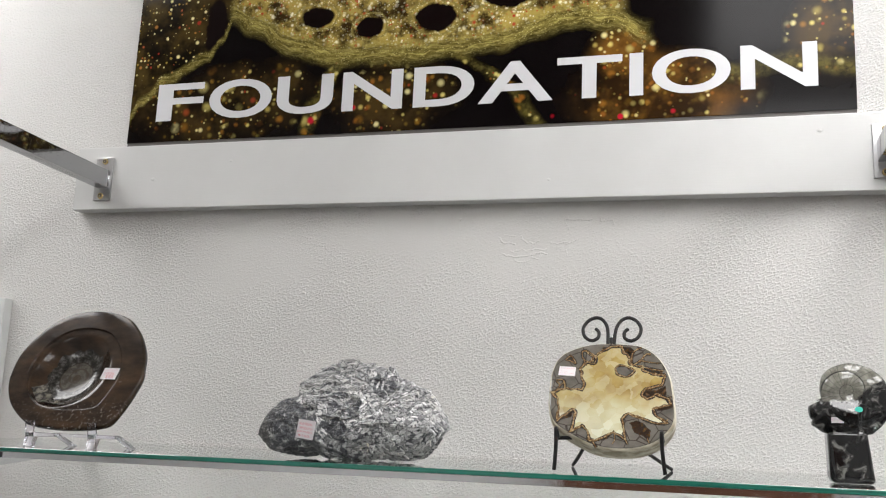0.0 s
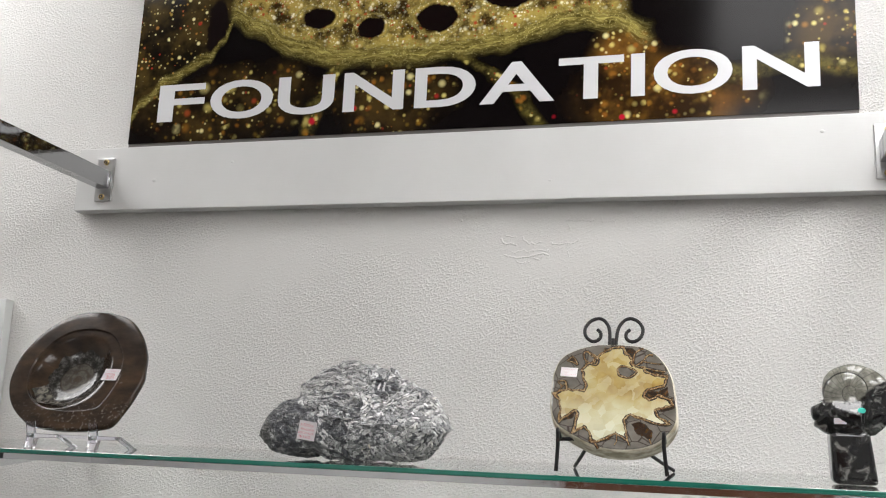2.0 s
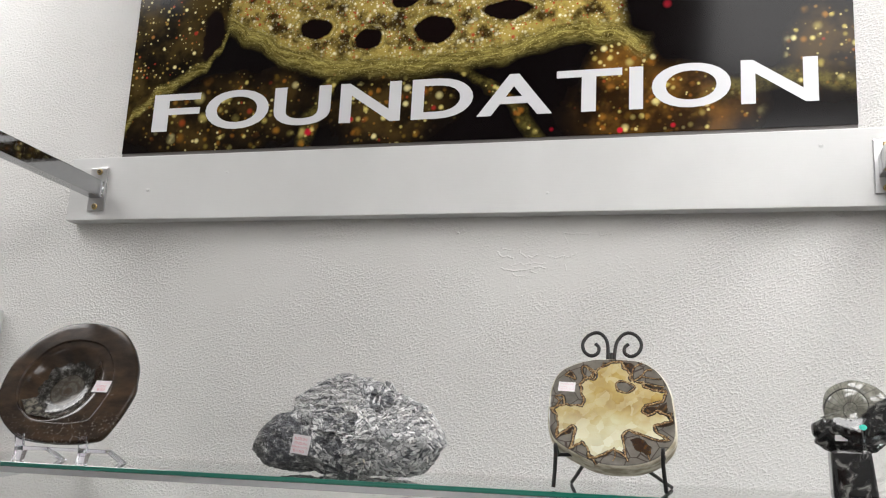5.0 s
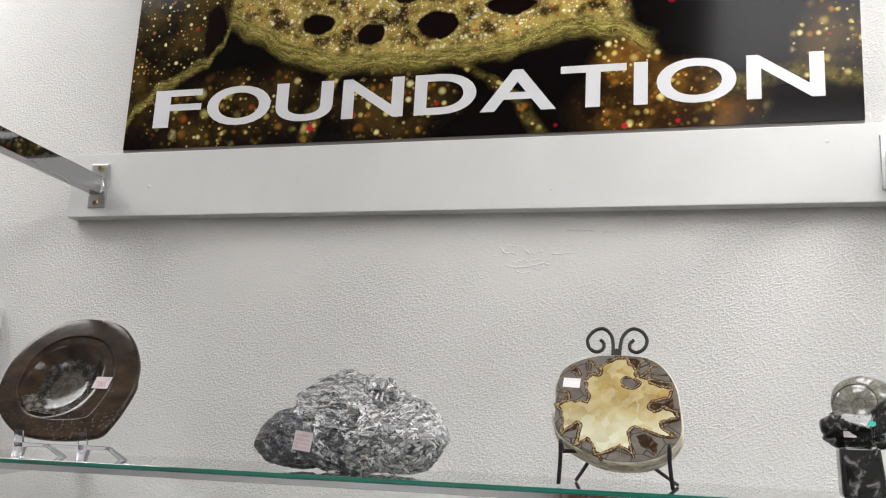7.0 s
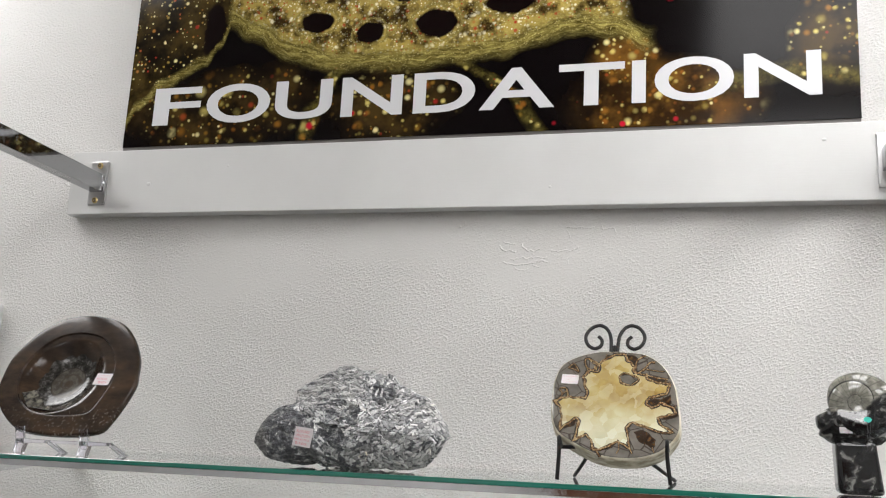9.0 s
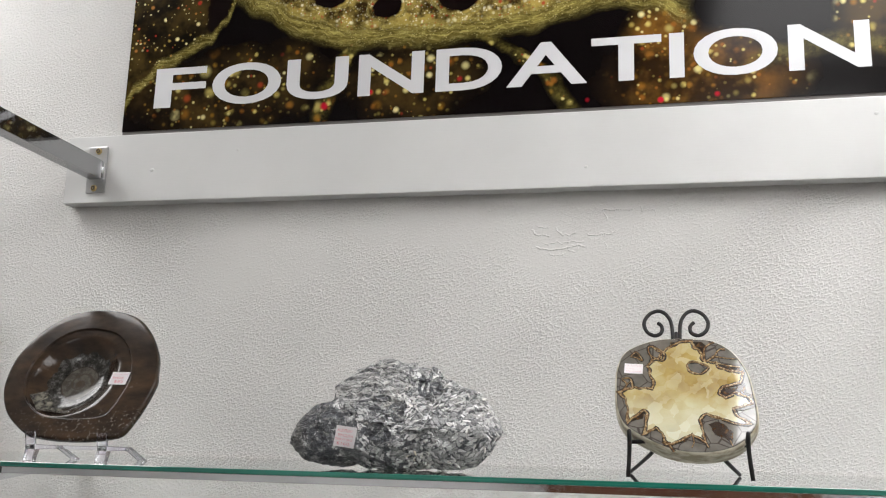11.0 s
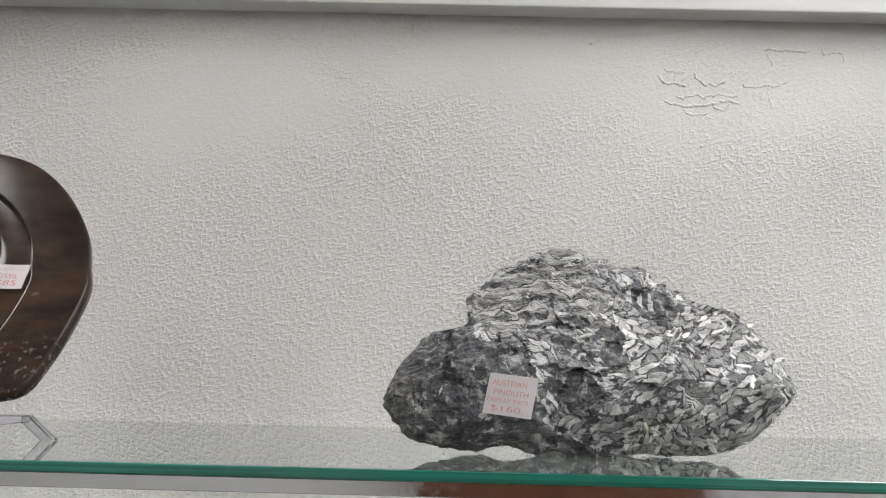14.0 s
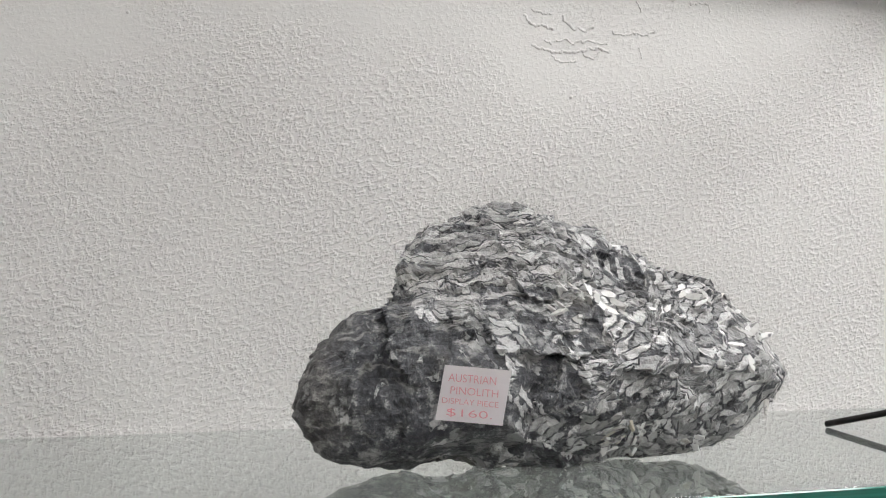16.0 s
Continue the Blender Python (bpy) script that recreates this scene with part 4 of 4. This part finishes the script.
star = ragged([spot(*q) for q in ((440, 215), (475, 185), (515, 170), (552, 170), (566, 200), (588, 228), (590, 255), (640, 262), (655, 288), (690, 300), (742, 306), (722, 350), (650, 368), (634, 395), (655, 410), (700, 392), (745, 410), (760, 436), (680, 455), (692, 482), (738, 520), (680, 516), (578, 480), (550, 502), (556, 545), (562, 590), (515, 560), (435, 600), (412, 600), (405, 560), (380, 536), (330, 566), (352, 480), (340, 466), (270, 520), (276, 470), (270, 422), (242, 394), (292, 376), (380, 376), (386, 350), (370, 312), (370, 280), (386, 260), (408, 246))])
part("calcite_star", slab(star, 0.0, 0.0003), calcite(), slice_, "translucent yellow calcite star")
VEIN, CREAM = vein(), material("tan_vein", (0.24, 0.15, 0.07), 0.12, 0, 0.5)
grainy = noise_tex(CREAM, coords(CREAM), 420, 3)
bsdf(CREAM, Base_Color=ramp(CREAM, grainy.outputs[0], (0.36, (0.07, 0.036, 0.016)), (0.5, (0.18, 0.115, 0.055)), (0.64, (0.34, 0.26, 0.15))))
part("star_vein", ribbon(star, 0.0058, 0.0002, 0.0004, True), VEIN, slice_, "dark brown border line")
part("star_outline", ribbon(star, 0.0034, 0.0005, 0.0003, True), CREAM, slice_, "tan crystal border")
for blot in (((560, 172), (590, 176), (612, 190), (596, 214), (590, 235), (578, 225), (566, 200)), ((640, 382), (662, 374), (700, 376), (735, 352), (742, 372), (735, 398), (762, 432), (720, 408), (690, 398), (655, 408), (638, 400)), ((582, 518), (612, 508), (640, 520), (668, 552), (660, 592), (640, 575), (600, 560)), ((268, 516), (300, 494), (345, 468), (334, 500), (300, 512)), ((640, 268), (690, 280), (740, 296), (700, 304), (664, 294)), ((690, 462), (735, 440), (764, 434), (764, 445), (720, 462)), ((440, 600), (480, 574), (515, 562), (490, 590)), ((300, 232), (322, 210), (342, 252), (318, 240))):
    part("brown_patch", slab(ragged([spot(*q) for q in blot], 0.0012), 0.0002, 0.0006), VEIN, slice_, "dark brown crystal patch")
for line, w in ((((600, 255), (604, 200), (625, 175), (648, 165)), 0.0028), (((604, 255), (640, 230), (665, 200), (690, 196)), 0.0028), (((640, 230), (700, 240), (733, 240)), 0.002), (((655, 262), (690, 272), (742, 278)), 0.0024), (((408, 246), (376, 225), (370, 190), (390, 186), (432, 214), (428, 246), (408, 246)), 0.003), (((386, 260), (376, 225)), 0.0026), (((440, 212), (410, 208), (388, 186)), 0.002), (((290, 232), (318, 212), (340, 250), (318, 238), (290, 232)), 0.0022), (((242, 394), (268, 360), (250, 335), (284, 334), (292, 374)), 0.0028), (((268, 360), (290, 340)), 0.002), (((562, 590), (575, 622)), 0.0022), (((412, 600), (440, 640)), 0.0022), (((515, 562), (520, 600), (508, 622)), 0.0016), (((660, 590), (668, 612)), 0.0016), (((735, 520), (752, 505)), 0.002), (((742, 306), (752, 290)), 0.002), (((760, 436), (768, 400)), 0.0022), (((470, 160), (462, 188)), 0.0018)):
    fine = spline([(spot(*q)[0] * 0.955, spot(*q)[1] * 0.955, 0) for q in line], 5)
    part("vein", ribbon(fine, w * 1.7, 0.0003, 0.0004), VEIN, slice_)
    part("vein_core", ribbon(fine, w * 0.9, 0.0006, 0.0002), CREAM, slice_, "tan crystal vein")
eye = [Vector((*spot(562 + (40 + 6 * math.sin(3 * a + 1)) * math.cos(a), 288 - (24 + 4 * math.cos(2 * a + 2)) * math.sin(a)), 0)) for a in (k * math.tau / 28 for k in range(28))]
part("clay_eye", slab(eye, 0.0002, 0.0005), septarian(), slice_)
part("eye_ring", ribbon(eye, 0.0044, 0.0005, 0.0003, True), VEIN, slice_, "brown ring")
part("eye_vein", ribbon(eye, 0.0028, 0.0007, 0.0003, True), CREAM, slice_, "pale tan ring")
price_tag(slice_, pose(*face(178, 348), 0.0009, 0, 0, -3), 0.0195, 0.0125, [("", -0.008, 0.0018, 0.016, 0.003), ("", -0.0075, -0.0015, 0.008, 0.002), ("", -0.008, -0.0048, 0.0165, 0.0026)], 0.0002)

stand = thing("iron_stand", "black wrought iron easel with two scroll curls", "display stand", SLICE)
ROD = 0.0022
for s in (-1, 1):
    curl = [(0.004, 0.05), (0.0045, 0.082), (0.0095, 0.1), (0.0195, 0.1075), (0.031, 0.103), (0.0375, 0.091), (0.0345, 0.0785), (0.0255, 0.0725), (0.0175, 0.0765), (0.0165, 0.085), (0.021, 0.0905)]
    part("scroll", sweep([(s * x * 0.94 - 0.006, y + (0.018 if k else 0), -0.0215) for k, (x, y) in enumerate(curl)], ROD, 10, 5), M["iron"], stand, smooth=True)
inv = SLICE.inverted()


def at(x, y, z):
    return inv @ Vector((x, y, z))


part("post", sweep([(-0.006, 0.095, -0.0225), (-0.002, 0.0, -0.0235), (0, -0.06, -0.024)], ROD, 10, 3), M["iron"], stand, smooth=True)
part("crossbar", sweep([at(0.2275, -0.331, 1.4365), at(0.284, -0.325, 1.4385), at(0.3435, -0.331, 1.4355)], ROD, 10, 3), M["iron"], stand, smooth=True)
for x0, x1 in ((0.2285, 0.2265), (0.3425, 0.3455)):
    part("front_leg", sweep([at(x0, -0.352, 1.4475), at(x0, -0.350, 1.43), at(x1, -0.3485, 1.4021)], ROD, 10, 3), M["iron"], stand, smooth=True)
    part("hook", sweep([at(x0, -0.352, 1.4475), at(x0, -0.33, 1.4365)], ROD * 0.9, 10, 2), M["iron"], stand, smooth=True)
for x0, x1 in ((0.262, 0.222), (0.306, 0.345)):
    part("back_leg", sweep([at(x0, -0.325, 1.4385), at((x0 + x1) / 2, -0.247, 1.419), at(x1, -0.17, 1.4022)], ROD, 10, 3), M["iron"], stand, smooth=True)

# ---- the ammonite on a carved base ----


def dark_fossil(name, shell):
    m = material(name, (0.02, 0.02, 0.02), 0.08, 0, 0.15)
    v = coords(m)
    n = noise_tex(m, v, 95, 5, 0.6, 0.8)
    # Pale patches stand for fossil and for glints painted into the colour.
    dark = ramp(m, n.outputs[0], (0.46, (0.006, 0.006, 0.0065)), (0.56, (0.022, 0.022, 0.022)), (0.66, (0.16, 0.16, 0.15)))
    col = dark
    if shell:
        flat = node(m, "ShaderNodeSeparateXYZ", Vector=v)
        p = node(m, "ShaderNodeCombineXYZ", X=flat.outputs[0], Y=flat.outputs[2])
        r = node(m, "ShaderNodeVectorMath", {"operation": "LENGTH"}, i0=p).outputs["Value"]
        ang = calc(m, "ARCTAN2", flat.outputs[2], flat.outputs[0])
        lg = calc(m, "LOGARITHM", calc(m, "ADD", r, 0.0015), 2.718)
        coil = calc(m, "SINE", calc(m, "SUBTRACT", calc(m, "MULTIPLY", lg, 3.1), calc(m, "MULTIPLY", ang, 0.5)))
        seam = step(m, calc(m, "ABSOLUTE", coil), 0.0, 0.16, 1.0, 0.0)
        ribs = calc(m, "SINE", calc(m, "ADD", calc(m, "MULTIPLY", ang, 22.0), calc(m, "MULTIPLY", lg, 8.0)))
        pale = ramp(m, n.outputs[0], (0.35, (0.11, 0.108, 0.09)), (0.65, (0.25, 0.245, 0.21)))
        pale = mix(m, step(m, ribs, 0.75, 0.98, 0.0, 0.4), pale, (0.04, 0.038, 0.035))
        pale = mix(m, seam, pale, (0.012, 0.012, 0.012))
        side = calc(m, "ADD", calc(m, "SUBTRACT", calc(m, "MULTIPLY", flat.outputs[0], 0.75), flat.outputs[2]), calc(m, "MULTIPLY", n.outputs[0], 0.02))
        side = calc(m, "MAXIMUM", side, calc(m, "SUBTRACT", 0.011, flat.outputs[2]))
        col = mix(m, step(m, side, 0.02, 0.024), pale, dark)
    bsdf(m, Base_Color=col)
    return m


orn = thing("ammonite_ornament", "polished ammonite fossil on a black carved stone base", "ornament", pose(0.5435, -0.285, GLASS))
coil_edge = polar([((x - 335) / 5150, (295 - y) / 5150) for x, y in ((192, 280), (205, 215), (245, 170), (300, 145), (350, 135), (410, 145), (470, 170), (520, 215), (550, 270), (562, 330), (552, 400), (518, 465), (470, 512), (440, 528), (330, 532), (215, 528), (170, 502), (134, 478), (150, 462), (134, 440), (127, 400), (135, 370), (160, 354), (198, 348), (194, 310))])
shell = bmesh.new()
bmesh.ops.create_uvsphere(shell, u_segments=160, v_segments=72, radius=1)
for v in shell.verts:
    x, y, z = v.co
    a, r = math.atan2(y, x), math.hypot(x, y)
    q = Vector((coil_edge(a) * r * math.cos(a), 0, coil_edge(a) * r * math.sin(a)))
    turn = math.log(q.length + 0.0015) * 3.1 - a * 0.5
    depth = 0.016 * (1 - 0.2 * math.exp(-(r / 0.25) ** 2)) * abs(z) ** 0.75 - 0.001 * math.exp(-(math.sin(turn) / 0.2) ** 2) * (0.06 < r < 0.9)
    ledge = min(0.016, max(0.003, 0.006 + 0.27 * (q.x + 0.026))) * min(1, max(0, (0.0115 - q.x) / 0.004))
    drop = 0.63 * min(ledge, max(0, -0.0097 - q.z)) * min(1, abs(z) * 4)
    q.y = -math.copysign(depth, z) - (drop if z > 0 else 0)
    v.co = q
COIL = Vector((-0.0076, -0.004, 0.0972))
surface = [v.co + COIL for v in shell.verts if v.co.y < 0]


def before(x, z):
    """A place on the front of the coil."""
    near_ = min(surface, key=lambda q: (q.x - x) ** 2 + (q.z - z) ** 2)
    return (x, near_.y - 0.0009, z)


part("shell", shell, dark_fossil("ammonite_shell", True), orn, "grey coiled ammonite shell with a black mouth", smooth=True, m=pose(*COIL))
DARK = dark_fossil("black_fossil_stone", False)
foot = box((-0.0283, -0.018, 0.0003), (0.0165, 0.018, 0.056), 0.0075, segments=6)
for v in foot.verts:
    up = v.co.z / 0.056
    v.co.x = v.co.x * (1 - 0.1 * up) - 0.0048 * up - 0.0012 * math.sin(up * math.pi)
part("pedestal", foot, DARK, orn, "glossy black fossil stone block", smooth=True)
price_tag(orn, pose(*before(-0.0204, 0.0662), 90), 0.0125, 0.0062, [("", -0.005, -0.001, 0.01, 0.002)], 0.0001)
dot = bmesh.new()
bmesh.ops.create_cone(dot, cap_ends=True, segments=24, radius1=0.004, radius2=0.0038, depth=0.0004, matrix=pose(*before(0.0007, 0.0778), 84, 0, 0) @ Matrix.Diagonal((1, 0.75, 1, 1)))
part("round_sticker", dot, material("turquoise_paper", (0.03, 0.48, 0.38), 0.5), orn, "round turquoise sticker")

# ---- peeling paint on the wall ----
wall = bpy.data.objects["wall_north"]


def wall_place(x, y):
    fx, fy = x / 2.77 - 90, y / 2.77 - 44
    return Vector((0.085 + fx * 0.00056, -0.0001, 1.731 - fy * 0.00056 + fx * 0.000056))


for line, r in ((((220, 80), (250, 120), (300, 128), (350, 148)), 0.0011), (((390, 90), (420, 130), (480, 155), (535, 145)), 0.0012), (((250, 215), (300, 232), (345, 240), (420, 252), (480, 245), (540, 235), (600, 250)), 0.0012), (((310, 190), (350, 202), (400, 196), (450, 208), (500, 203), (600, 218)), 0.0009), (((620, 165), (660, 178), (700, 176), (760, 182), (830, 165)), 0.0009), (((730, 0), (790, 6), (850, 14), (940, 26)), 0.0011), (((1000, 10), (1005, 45), (1060, 42), (1095, 50), (1100, 85)), 0.0009), (((740, 25), (760, 80)), 0.0008), (((340, 260), (380, 290), (450, 285)), 0.0008), (((480, 260), (520, 280), (560, 262)), 0.0008), (((250, 60), (300, 75), (350, 80)), 0.0008), (((740, 230), (755, 290)), 0.0006), (((260, 490), (300, 488)), 0.0006)):
    pts = []
    dense = spline([wall_place(*q) for q in line], 22)
    for i, q in enumerate(dense):
        pts.append(q + Vector((0.0014 * noise.noise(q * 420), 0, 0.0018 * noise.noise(q * 190 + Vector((4, 0, 0))) + 0.0022 * noise.noise(q * 520))))
    flake = sweep(pts, r, 8, 1)
    for v in flake.verts:
        thick = 0.35 + 0.9 * max(0, 0.5 + noise.noise(v.co * 230 + Vector((0, 7, 0))))
        v.co.y *= 0.75 * thick
        v.co.z += 0.0016 * max(0, noise.noise(v.co * 340)) * (v.co.y < -0.0004)
    part("paint_flake", flake, M["plaster"], wall, smooth=True)
for x, z, r in ((-0.248, 1.653, 0.0022), (0.119, 1.669, 0.0018), (-0.24, 1.715, 0.0015), (0.015, 1.77, 0.002), (0.21, 1.66, 0.0016)):
    pit = bmesh.new()
    bmesh.ops.create_icosphere(pit, subdivisions=2, radius=r, matrix=Matrix.Translation((x, 0.0004, z)))
    part("paint_speck", pit, M["plaster"], wall, smooth=True)
